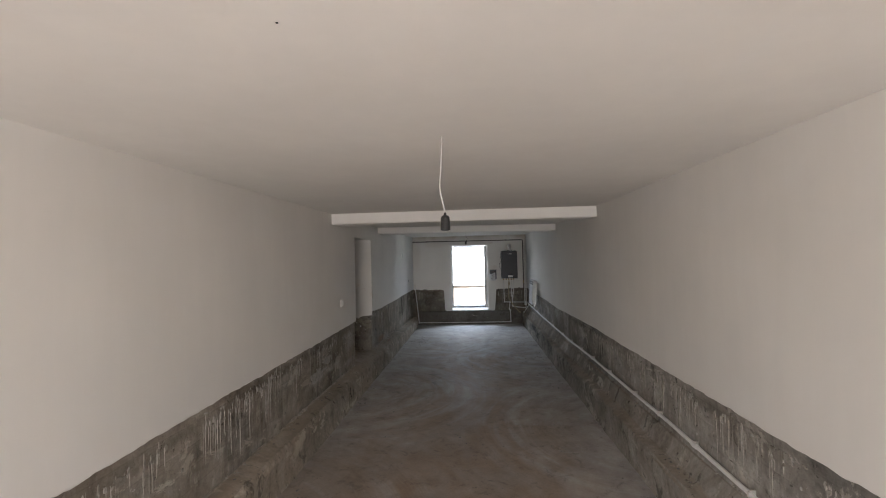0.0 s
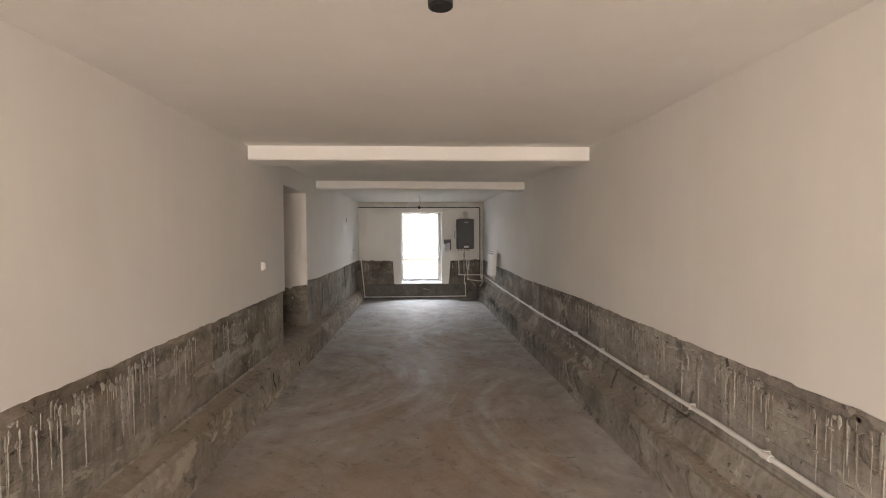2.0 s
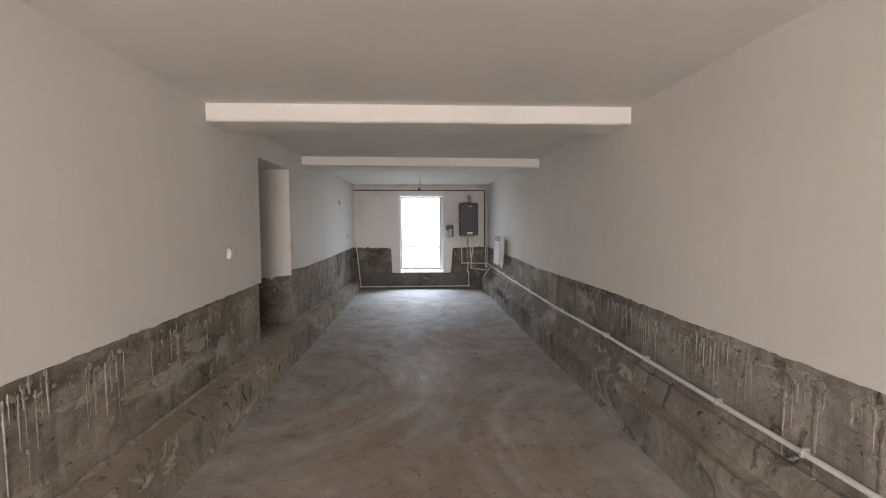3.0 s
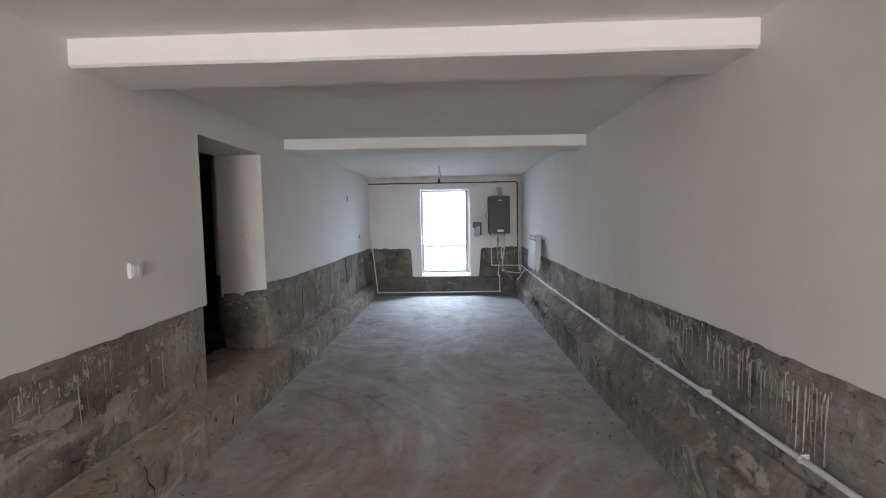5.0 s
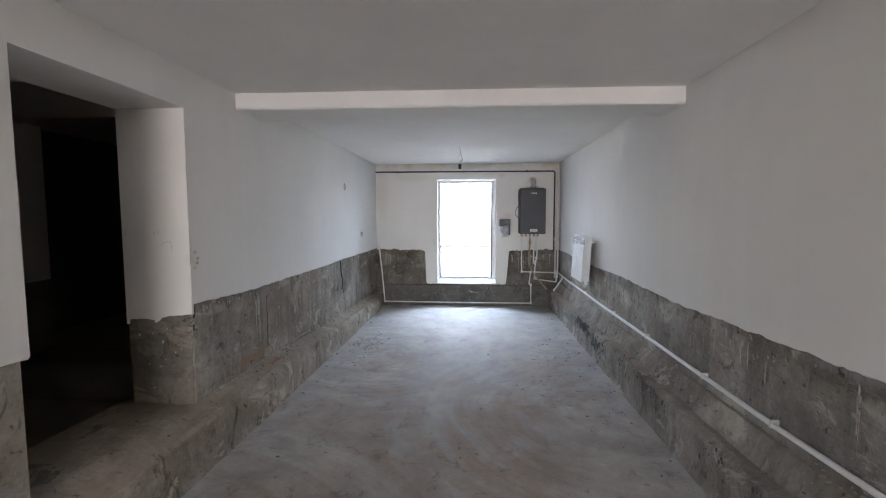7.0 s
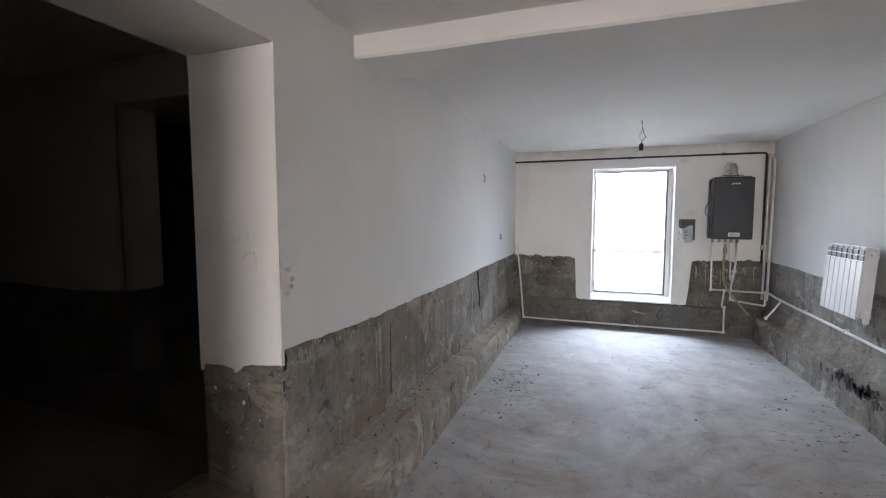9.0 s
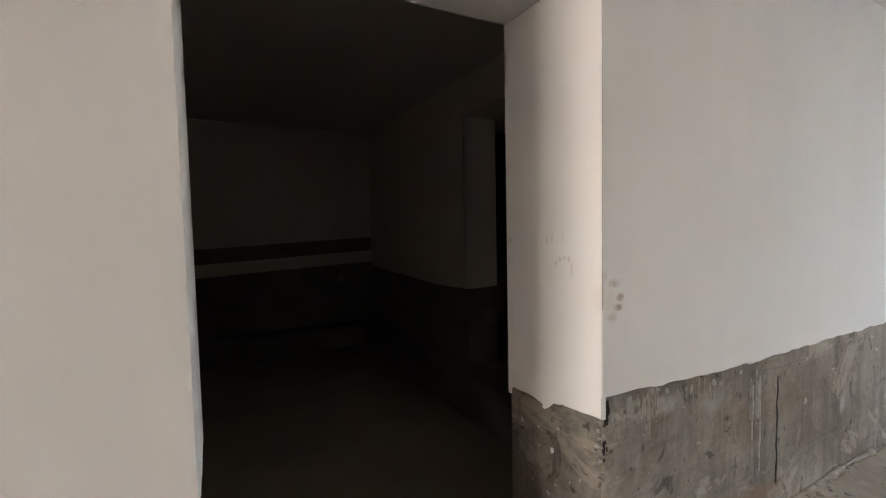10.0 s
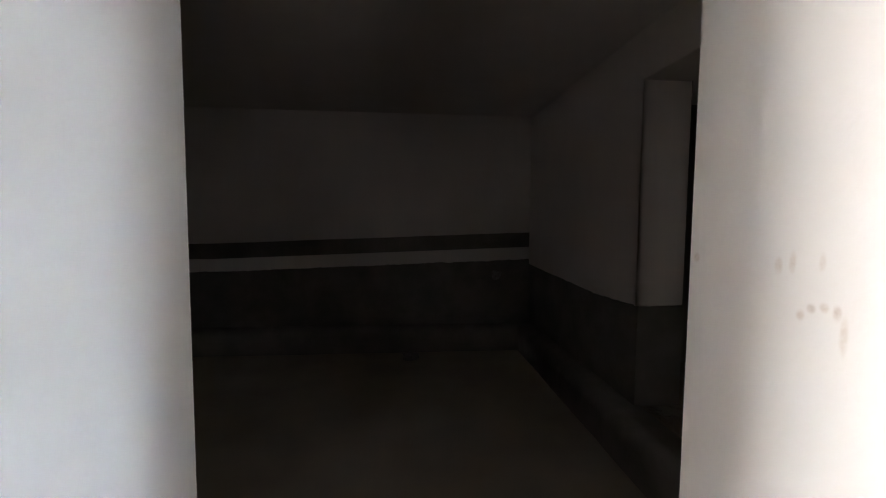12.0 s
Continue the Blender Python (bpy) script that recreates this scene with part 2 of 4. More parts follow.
DARK_PAINT = make_plaster("dim_room_paint", (0.82, 0.75, 0.675))


def make_floor():
    m, nt, b = shader("screed_floor", 0.72, 0, 0.35)
    tc = nt.nodes.new("ShaderNodeTexCoord")
    sep = nt.nodes.new("ShaderNodeSeparateXYZ")
    nt.links.new(tc.outputs["Object"], sep.inputs[0])
    grey = ramp(nt, noise_tex(nt, 1.1, 8, 0.6, 1.3), (0.3, (0.34, 0.325, 0.305)), (0.7, (0.52, 0.505, 0.48)))
    # trodden soil over the middle of the floor, thinning out towards the window
    far = nt.nodes.new("ShaderNodeMapRange")
    far.inputs[1].default_value, far.inputs[2].default_value = 12.3, 8.6
    nt.links.new(sep.outputs[1], far.inputs[0])
    side = nt.nodes.new("ShaderNodeMath")
    side.operation = "ABSOLUTE"
    nt.links.new(sep.outputs[0], side.inputs[0])
    mid = nt.nodes.new("ShaderNodeMapRange")
    mid.inputs[1].default_value, mid.inputs[2].default_value = 1.55, 0.5
    mid.inputs[3].default_value, mid.inputs[4].default_value = 0.35, 1.0
    nt.links.new(side.outputs[0], mid.inputs[0])
    patch = ramp(nt, noise_tex(nt, 0.6, 5, 0.55, 1.2), (0.3, (0.72,)), (0.58, (1,)))
    soil = mix(nt, 1.0, far.outputs[0], patch, "MULTIPLY")
    soil = mix(nt, 1.0, soil, mid.outputs[0], "MULTIPLY")
    brush = ramp(nt, noise_tex(nt, 1.3, 4, 0.55, 1.2, (1.5, 0.75, 1)), (0.36, (0.7,)), (0.6, (1.0,)))
    soil = mix(nt, 1.0, soil, brush, "MULTIPLY")
    # arcs left by sweeping
    arcs = None
    for k, (cx, cy, reach) in enumerate(((-1.9, 3.1, 2.6), (1.9, 5.2, 2.4), (-1.5, 6.4, 2.3), (1.3, 8.6, 2.2), (-0.9, 9.9, 2.0))):
        dx, dy = calc(nt, "SUBTRACT", sep.outputs[0], cx), calc(nt, "SUBTRACT", sep.outputs[1], cy)
        r = calc(nt, "SQRT", calc(nt, "ADD", calc(nt, "MULTIPLY", dx, dx), calc(nt, "MULTIPLY", dy, dy)))
        turn = calc(nt, "ARCTAN2", dy, dx)
        vec = nt.nodes.new("ShaderNodeCombineXYZ")
        nt.links.new(calc(nt, "MULTIPLY", turn, 1.1), vec.inputs[0])
        nt.links.new(calc(nt, "MULTIPLY", r, 5.5), vec.inputs[1])
        vec.inputs[2].default_value = 3.7 * k
        n = nt.nodes.new("ShaderNodeTexNoise")
        for key, value in (("Scale", 1.0), ("Detail", 5.0), ("Roughness", 0.62), ("Distortion", 0.5)):
            n.inputs[key].default_value = value
        nt.links.new(vec.outputs[0], n.inputs["Vector"])
        fade = nt.nodes.new("ShaderNodeMapRange")
        fade.interpolation_type = "SMOOTHSTEP"
        fade.inputs[1].default_value, fade.inputs[2].default_value = reach, reach * .55
        nt.links.new(r, fade.inputs[0])
        band = calc(nt, "MULTIPLY", calc(nt, "SUBTRACT", n.outputs["Fac"], 0.5), fade.outputs[0])
        arcs = calc(nt, "ADD", arcs, band) if arcs else band
    arcs = calc(nt, "ADD", arcs, 0.5)
    soil = mix(nt, 1.0, soil, ramp(nt, arcs, (0.36, (1.0,)), (0.5, (0.88,)), (0.64, (0.45,))), "MULTIPLY")
    col = mix(nt, soil, grey, (0.285, 0.203, 0.138))
    near = nt.nodes.new("ShaderNodeMapRange")
    near.inputs[1].default_value, near.inputs[2].default_value, near.inputs[4].default_value = 6.2, 3.4, 0.6
    nt.links.new(sep.outputs[1], near.inputs[0])
    lane = nt.nodes.new("ShaderNodeMapRange")
    lane.inputs[1].default_value, lane.inputs[2].default_value, lane.inputs[3].default_value = 0.95, 0.05, 0.12
    nt.links.new(sep.outputs[0], lane.inputs[0])
    trod = ramp(nt, noise_tex(nt, 0.75, 6, 0.6, 0.8), (0.34, (0.35,)), (0.56, (1.0,)))
    trod = mix(nt, 1.0, trod, lane.outputs[0], "MULTIPLY")
    col = mix(nt, mix(nt, 1.0, near.outputs[0], trod, "MULTIPLY"), col, (0.215, 0.152, 0.10))
    sweep = noise_tex(nt, 0.85, 5, 0.55, 2.0)
    col = mix(nt, ramp(nt, arcs, (0.56, (0,)), (0.74, (0.10,))), col, (0.60, 0.58, 0.55))
    col = mix(nt, 0.9, col, ramp(nt, arcs, (0.30, (0.78,)), (0.46, (1.0,)), (1.0, (1.03,))), "MULTIPLY")
    dark = ramp(nt, noise_tex(nt, 2.0, 9, 0.66, 1.0), (0.54, (0,)), (0.74, (0.36,)))
    col = mix(nt, dark, col, (0.22, 0.19, 0.16))
    specks = ramp(nt, noise_tex(nt, 6.5, 10, 0.72, 0.8), (0.34, (0.6,)), (0.44, (1.0,)), (0.66, (1.1,)))
    col = mix(nt, 0.8, col, specks, "MULTIPLY")
    chips = ramp(nt, noise_tex(nt, 11, 5, 0.62, 0.8, (1, 2.6, 1)), (0.29, (0.45,)), (0.345, (1.0,)))
    col = mix(nt, 0.75, col, chips, "MULTIPLY")
    mottle = ramp(nt, noise_tex(nt, 3.2, 9, 0.7, 0.7), (0.36, (0.84,)), (0.52, (1.0,)), (0.66, (1.12,)))
    col = mix(nt, 0.85, col, mottle, "MULTIPLY")
    grain = noise_tex(nt, 55, 6, 0.7)
    col = mix(nt, 0.5, col, ramp(nt, grain, (0.3, (0.78,)), (0.6, (1,))), "MULTIPLY")
    nt.links.new(col, b.inputs["Base Color"])
    nt.links.new(ramp(nt, sweep, (0.3, (0.62,)), (0.7, (0.85,))), b.inputs["Roughness"])
    bumped(nt, b, (sweep, 0.25, 0.02), (noise_tex(nt, 9, 7, 0.65), 0.25, 0.012), (grain, 0.25, 0.004))
    return m


FLOOR = make_floor()
SCREED = plain("dark_room_screed", (0.42, 0.355, 0.275), 0.92, vary=.12, scale=1.6, bump=.1)
# also on the inner room's walls, where its dark tone stands for shade
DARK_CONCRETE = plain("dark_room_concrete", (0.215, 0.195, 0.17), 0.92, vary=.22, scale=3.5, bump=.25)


def make_drip():
    m, nt, b = shader("dried_plaster", 0.92, 0, 0.2)
    geo = nt.nodes.new("ShaderNodeNewGeometry")
    tone = ramp(nt, geo.outputs["Random Per Island"], (0.0, (0.21, 0.19, 0.16)), (0.5, (0.32, 0.297, 0.26)), (1.0, (0.45, 0.425, 0.38)))
    worn = noise_tex(nt, 26, 6, 0.7)
    nt.links.new(mix(nt, 0.9, tone, ramp(nt, worn, (0.32, (0.45,)), (0.5, (1,)), (0.68, (1.15,))), "MULTIPLY"), b.inputs["Base Color"])
    bumped(nt, b, (worn, 0.5, 0.004))
    return m


DRIP = make_drip()
PVC = plain("white_pvc", (0.74, 0.73, 0.71), 0.35, vary=.06)
DIRTY_PVC = plain("dusty_white_pvc", (0.66, 0.63, 0.58), 0.5, vary=.18, scale=9)
BLACK_STEEL = plain("black_painted_steel", (0.035, 0.028, 0.027), 0.45, vary=.3)
BAKELITE = plain("black_bakelite", (0.010, 0.009, 0.009), 0.55, vary=.2, bump=.02)
GREY_ENAMEL = plain("graphite_enamel", (0.036, 0.038, 0.044), 0.42, 0.2, vary=.08, scale=3, bump=.02)
DARK_PLASTIC = plain("dark_plastic", (0.02, 0.02, 0.023), 0.3, vary=.1)
METER_GREY = plain("dark_grey_box", (0.075, 0.08, 0.095), 0.5, vary=.15)
LABEL_WHITE = plain("white_label", (0.72, 0.72, 0.7), 0.6, vary=.05)
INK = plain("grey_print", (0.2, 0.2, 0.2), 0.6)
CHROME = plain("dull_aluminium", (0.5, 0.49, 0.47), 0.38, 0.9, vary=.15, scale=10)
BRASS = plain("brass", (0.45, 0.33, 0.16), 0.35, 0.9)
HOSE = plain("yellowed_hose", (0.34, 0.28, 0.18), 0.6, vary=.2)
RAD_WHITE = plain("radiator_enamel", (0.66, 0.665, 0.67), 0.3, vary=.03)
RAD_SHADE = plain("radiator_slot_shade", (0.22, 0.22, 0.225), 0.4, vary=.1)
CORD = plain("white_cord", (0.72, 0.70, 0.66), 0.55, vary=.06)
SWITCH = plain("ivory_switch", (0.72, 0.705, 0.67), 0.35, vary=.03)
SASH_SHADE = plain("sash_shade_grey", (0.13, 0.13, 0.135), 0.45, vary=.1)
UPVC = plain("window_upvc", (0.78, 0.78, 0.77), 0.4, vary=.03)
PAPER = plain("crumpled_paper", (0.74, 0.74, 0.75), 0.7, vary=.08, scale=25, bump=.6)
MORTAR = plain("mortar", (0.29, 0.265, 0.228), 0.95, vary=.3, scale=30, bump=.7)
BEAD = plain("pale_mortar", (0.33, 0.285, 0.23), 0.95, vary=.35, scale=18, bump=.8)
RUBBLE = plain("mortar_crumbs", (0.16, 0.152, 0.14), 0.95, vary=.4, scale=40, bump=.6)
TAR = plain("tar", (0.075, 0.071, 0.064), 0.85, vary=.5, scale=30, bump=.5)
SCUFF = plain("screed_scuff", (0.28, 0.265, 0.245), 0.9, vary=.35, scale=30)
CRACK = plain("crack_dark", (0.03, 0.028, 0.025), 0.95)
RED_CHALK = plain("red_brick_dust", (0.25, 0.14, 0.105), 0.95, vary=.3, scale=40)
YARD = make_concrete("yard_paving", (0.34, 0.33, 0.31), (0.46, 0.45, 0.42), 0.3, 0.2)
YARD_WALL = make_plaster("yard_wall_paint", (0.80, 0.80, 0.78))
PLINTH = plain("yard_plinth_stone", (0.34, 0.27, 0.21), 0.9, vary=.35, scale=5, bump=.4)
EARTH = plain("earth", (0.24, 0.2, 0.15), 0.95, vary=.3, scale=2, bump=.4)


def make_glass():
    m = bpy.data.materials.new("window_glass")
    m.use_nodes = True
    nt = m.node_tree
    out = nt.nodes["Material Output"]
    clear, gloss, mixer, fres = (nt.nodes.new("ShaderNode" + k) for k in ("BsdfTransparent", "BsdfGlossy", "MixShader", "Fresnel"))
    clear.inputs[0].default_value = (0.94, 0.96, 0.95, 1)
    gloss.inputs["Roughness"].default_value = 0.02
    nt.links.new(fres.outputs[0], mixer.inputs[0])
    nt.links.new(clear.outputs[0], mixer.inputs[1])
    nt.links.new(gloss.outputs[0], mixer.inputs[2])
    nt.links.new(mixer.outputs[0], out.inputs[0])
    return m


GLASS = make_glass()

# ---------------------------------------------------------------- mesh helpers
BASE = {}


def part(name, bm, material, parent=None, label="", smooth=False):
    """Links a bmesh in world coordinates as one mesh object, under a thing or a part."""
    off = BASE.get(parent.name, Vector()) if parent else Vector()
    bm.transform(Matrix.Translation(-off))
    bmesh.ops.recalc_face_normals(bm, faces=bm.faces)
    me = bpy.data.meshes.new(name)
    bm.to_mesh(me)
    bm.free()
    me.materials.append(material)
    if smooth:
        for p in me.polygons:
            p.use_smooth = True
    ob = new(name, me)
    if parent:
        ob.parent = parent
        BASE[ob.name] = off
    if label:
        ob["label"] = label
    return ob


def thing(name, base, label, category, group=""):
    ob = new(name)
    ob.empty_display_size = 0.1
    ob.location = base
    BASE[ob.name] = Vector(base)
    return tagged(ob, label, category, group)


def setting(name, bm, material, smooth=False):
    return tagged(part(name, bm, material, smooth=smooth), kind="structure")


def block(bm, x0, x1, y0, y1, z0, z1, bevel=0.0, m=None):
    made = bmesh.ops.create_cube(bm, size=1)["verts"]
    for v in made:
        v.co = Vector(((x0 + x1) / 2 + v.co.x * (x1 - x0), (y0 + y1) / 2 + v.co.y * (y1 - y0), (z0 + z1) / 2 + v.co.z * (z1 - z0)))
        if m:
            v.co = m @ v.co
    if bevel:
        es = {e for v in made for e in v.link_edges}
        bmesh.ops.bevel(bm, geom=list(es), offset=bevel, segments=2, affect="EDGES", profile=0.5)
    return bm


def box(*a, **k):
    return block(bmesh.new(), *a, **k)


def tube(points, r, sides=10, bm=None, cap=True):
    """A round tube along points; r is one radius or one for each point."""
    bm = bm or bmesh.new()
    pts = [Vector(p) for p in points]
    rs = r if isinstance(r, (list, tuple)) else [r] * len(pts)
    rings, side = [], None
    for i, p in enumerate(pts):
        d = (pts[min(i + 1, len(pts) - 1)] - pts[max(i - 1, 0)]).normalized()
        if side is None:
            side = d.orthogonal().normalized()
        side = (side - d * side.dot(d)).normalized()
        up = d.cross(side)
        rings.append([bm.verts.new(p + rs[i] * (math.cos(a) * side + math.sin(a) * up)) for a in (2 * math.pi * k / sides for k in range(sides))])
    for a, b in zip(rings, rings[1:]):
        for k in range(sides):
            bm.faces.new((a[k], a[(k + 1) % sides], b[(k + 1) % sides], b[k]))
    if cap:
        bm.faces.new(rings[0])
        bm.faces.new(rings[-1])
    return bm


def bend(points, radius=0.03, steps=4):
    """Rounds the corners of a polyline."""
    pts = [Vector(p) for p in points]
    out = [pts[0]]
    for a, b, c in zip(pts, pts[1:], pts[2:]):
        r = min(radius, (b - a).length * .45, (c - b).length * .45)
        p, q = b + (a - b).normalized() * r, b + (c - b).normalized() * r
        for k in range(steps + 1):
            t = k / steps
            out.append((1 - t) ** 2 * p + 2 * t * (1 - t) * b + t * t * q)
    return out + [pts[-1]]


def curve_through(points, steps=6):
    """A smooth line through points."""
    p = [Vector(q) for q in points]
    p = [2 * p[0] - p[1]] + p + [2 * p[-1] - p[-2]]
    out = []
    for i in range(1, len(p) - 2):
        for k in range(steps):
            t = k / steps
            out.append(0.5 * ((2 * p[i]) + (p[i + 1] - p[i - 1]) * t + (2 * p[i - 1] - 5 * p[i] + 4 * p[i + 1] - p[i + 2]) * t * t
                              + (3 * p[i] - p[i - 1] - 3 * p[i + 1] + p[i + 2]) * t ** 3))
    return out + [p[-2]]


def sheet(place, u0, u1, low, high, thick, step=0.03, rag=0.012, bm=None, seed=0.0):
    """A coat of plaster with a ragged lower edge. place(u, z, d) gives the point at u along the wall, z up and d out of the wall."""
    bm = bm or bmesh.new()
    n = max(2, round((u1 - u0) / step))
    cols = []
    for i in range(n + 1):
        u = u0 + (u1 - u0) * i / n
        z = low(u) + rag * (0.6 * noise.noise((u * 1.7, seed, 3)) + 0.9 * noise.noise((u * 9, seed, 0)) + 0.55 * noise.noise((u * 31, seed, 7)))
        zt = high(u)
        cols.append([bm.verts.new(place(u, zz, d)) for zz, d in ((z, 0.0), (z + .001, thick * .75), (z + .006, thick), ((z + zt) / 2, thick), (zt, thick))])
    for a, b in zip(cols, cols[1:]):
        for k in range(4):
            bm.faces.new((a[k], a[k + 1], b[k + 1], b[k]))
    for c in (cols[0], cols[-1]):
        back = bm.verts.new(c[4].co + (c[0].co - c[1].co) * 1.0)
        bm.faces.new((c[0], c[1], c[2], c[3], c[4], back))
    return bm


def at(*knots):
    us, zs = zip(*knots)
    return lambda u: float(np.interp(u, us, zs))


def flat(z):
    return lambda u: z


def footing(profile, y0, y1, rough, seed, step=0.03, climb=None, recede=None):
    """A cast footing along the wall; profile is a line of (x, z), the seed sets its unevenness."""
    bm = bmesh.new()
    n = round((y1 - y0) / step)
    rows = []
    for i in range(n + 1):
        y = y0 + (y1 - y0) * i / n
        row = []
        up = climb(y) if climb else 0.0
        back = recede(y) if recede else 0.0
        for j, (x, z) in enumerate(profile):
            w = rough if 0 < j < len(profile) - 1 else rough * .5
            q = Vector((y * 1.1, j * .9, seed))
            s = Vector((y * 5.5, j * 2.1, seed + 5)) * 1.0
            h = Vector((y * 17, j * 3.7, seed + 9))
            row.append(bm.verts.new((x + back + w * noise.noise(q) + .45 * w * noise.noise(s) + .28 * w * noise.noise(h), y, z + up + w * .9 * noise.noise(q + Vector((9, 0, 0))) + .45 * w * noise.noise(s + Vector((7, 0, 0))) + .25 * w * noise.noise(h + Vector((3, 0, 0))))))
        rows.append(row)
    for a, b in zip(rows, rows[1:]):
        for k in range(len(profile) - 1):
            bm.faces.new((a[k], a[k + 1], b[k + 1], b[k]))
    return bm


def drips(place, clusters, seed):
    """Runs of dried plaster: place(u, z, d) as in sheet(). A cluster is (u0, u1, how many, head height, shortest, longest)."""
    rnd = random.Random(seed)
    bm = bmesh.new()

    def run(u, z, length, w, thick):
        n = max(7, int(length / .012))
        rows, drift, ph = [], 0.0, rnd.uniform(0, 50)
        for i in range(n + 1):
            t = i / n
            drift += rnd.uniform(-.0007, .0007)
            ww = w * (1.15 - .75 * t) * (1 + 1.1 * noise.noise((t * length * 26, ph, 0)) + rnd.uniform(-.2, .2))
            ww = max(.0006, ww)
            if i in (0, n):
                ww *= .3
            zz = z - length * t
            lift = thick * min(1, ww / .003)
            rows.append([bm.verts.new(place(u + drift + s * ww, zz, d)) for s, d in ((-1, .0004), (-.4, lift), (.4, lift), (1, .0004))])
            if ww < .0009 and 3 < i < n - 3:
                link(rows)
                rows = []
        link(rows)

    def link(rows):
        for a, b in zip(rows, rows[1:]):
            for k in range(3):
                bm.faces.new((a[k], a[k + 1], b[k + 1], b[k]))

    def blob(u, z, ru, rz, thick):
        k = 11
        ph = rnd.uniform(0, 6)
        ring = []
        for i in range(k):
            a = 2 * math.pi * i / k
            r = 1 + .35 * math.sin(2 * a + ph) * rnd.uniform(.4, 1) + rnd.uniform(-.2, .2)
            ring.append((u + ru * r * math.cos(a), z + rz * r * math.sin(a)))
        outer = [bm.verts.new(place(a, b, .0005)) for a, b in ring]
        inner = [bm.verts.new(place(u + (a - u) * .7, z + (b - z) * .7, thick)) for a, b in ring]
        for i in range(k):
            bm.faces.new((outer[i], outer[(i + 1) % k], inner[(i + 1) % k], inner[i]))
        bm.faces.new(inner)

    for u0, u1, n, head, short, long in clusters:
        for _ in range(int(n * 1.35)):
            u = rnd.uniform(u0, u1)
            if noise.noise((u * 3.4, seed * 3.1, 8)) < -.2:
                continue
            z = head + .05 * noise.noise((u * 2.3, seed, 0)) + rnd.gauss(0, .022)
            length = short + (long - short) * rnd.random() ** 1.8
            w = (.0013 + .0066 * rnd.random() ** 2.1) * (1 + .6 * rnd.random() ** 4)
            run(u, z, length, w, rnd.uniform(.002, .004))
            if rnd.random() < .55:
                blob(u + rnd.uniform(-.012, .012), z - rnd.uniform(0, .03), rnd.uniform(.006, .014), rnd.uniform(.008, .024), .003)
        for _ in range(int(n * .35)):
            blob(rnd.uniform(u0, u1), head + rnd.uniform(-.25, .06), rnd.uniform(.005, .018), rnd.uniform(.004, .015), .003)
    return bm


# ---------------------------------------------------------------- the shell
FLOOR_Z, FAR, REAR = -0.05, 12.8, -2.6
WX, EX = -1.6, 1.6            # faces of the plaster
COAT = 0.019                  # its thickness
OP0, OP1, OP_TOP = 6.682, 7.681, 2.195   # opening to the dark room
DEEP = -2.04                  # back of the west wall
DW, DN, DS = -6.10, 8.54, 4.2  # dark room
DARK_CEIL = 2.655
DARK_FLOOR = 0.02
NEAR_CEIL, MID_CEIL, FAR_CEIL = 2.442, 2.43, 2.45


def rise(y):
    """The floor climbs a little from the window to the entrance."""
    return 0.011 * (FAR - y)



west = lambda u, z, d: Vector((WX - COAT + d, u, z))
east = lambda u, z, d: Vector((EX + COAT - d, u, z))
north = lambda u, z, d: Vector((u, FAR + COAT - d, z))

# floor of the long room, gently uneven
bm = bmesh.new()
nx, ny = 34, 160
grid = [[bm.verts.new((-1.62 + 3.24 * i / nx, REAR + (FAR - REAR + .05) * j / ny,
                       FLOOR_Z + rise(REAR + (FAR - REAR + .05) * j / ny) + .006 * noise.noise((i * .3, j * .3, 1)) + .003 * noise.noise((i * 1.1, j * 1.1, 2)))) for i in range(nx + 1)] for j in range(ny + 1)]
for a, b in zip(grid, grid[1:]):
    for k in range(nx):
        bm.faces.new((a[k], a[k + 1], b[k + 1], b[k]))
setting("floor", bm, FLOOR, True)

wall_west = bmesh.new()
block(wall_west, DEEP + .012, WX - COAT, REAR, OP0 - .024, -.1, 2.8)
block(wall_west, DEEP + .012, WX - COAT, OP1 + .03, FAR + .4, -.1, 2.8)
block(wall_west, DEEP + .012, WX - COAT, OP0 - .024, OP1 + .03, OP_TOP + .014, 2.8)
wall_west = setting("wall_west", wall_west, CONCRETE)
# worn concrete corner of the pier beside the opening, knocked round and pitted
pier = bmesh.new()
corner = [(DEEP + .012 + .39 * k / 20, OP1 + .006, 0, -1) for k in range(20)]
for k in range(7):
    a = math.radians(15 * k)
    corner.append((WX - COAT - .03 + .03 * math.sin(a), OP1 + .036 - .03 * math.cos(a), math.sin(a), -math.cos(a)))
corner += [(WX - COAT, OP1 + .036 + .02 * k, 1, 0) for k in range(1, 20)]
rows = []
for j in range(60):
    z = .2 + .02 * j
    row = []
    for k, (x, y, ox, oy) in enumerate(corner):
        q = Vector((x, y, z))
        d = .007 * noise.noise(q * 6) + .004 * noise.noise(q * 19) + .003
        near = max(0.0, 1 - abs(k - 23) / 6)
        d -= near * max(0.0, .018 * noise.noise(Vector((z * 9, 2.5, 7))) + .004)
        if z > .9 or k == 0:
            d = min(d, 0.0)
        if k > len(corner) - 5:
            d *= (len(corner) - 1 - k) / 5
        d += .0025
        row.append(pier.verts.new((x + ox * d, y + oy * d, z)))
    rows.append(row)
for a, c in zip(rows, rows[1:]):
    for k in range(len(corner) - 1):
        pier.faces.new((a[k], a[k + 1], c[k + 1], c[k]))
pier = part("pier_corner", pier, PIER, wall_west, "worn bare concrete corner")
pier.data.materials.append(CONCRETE)
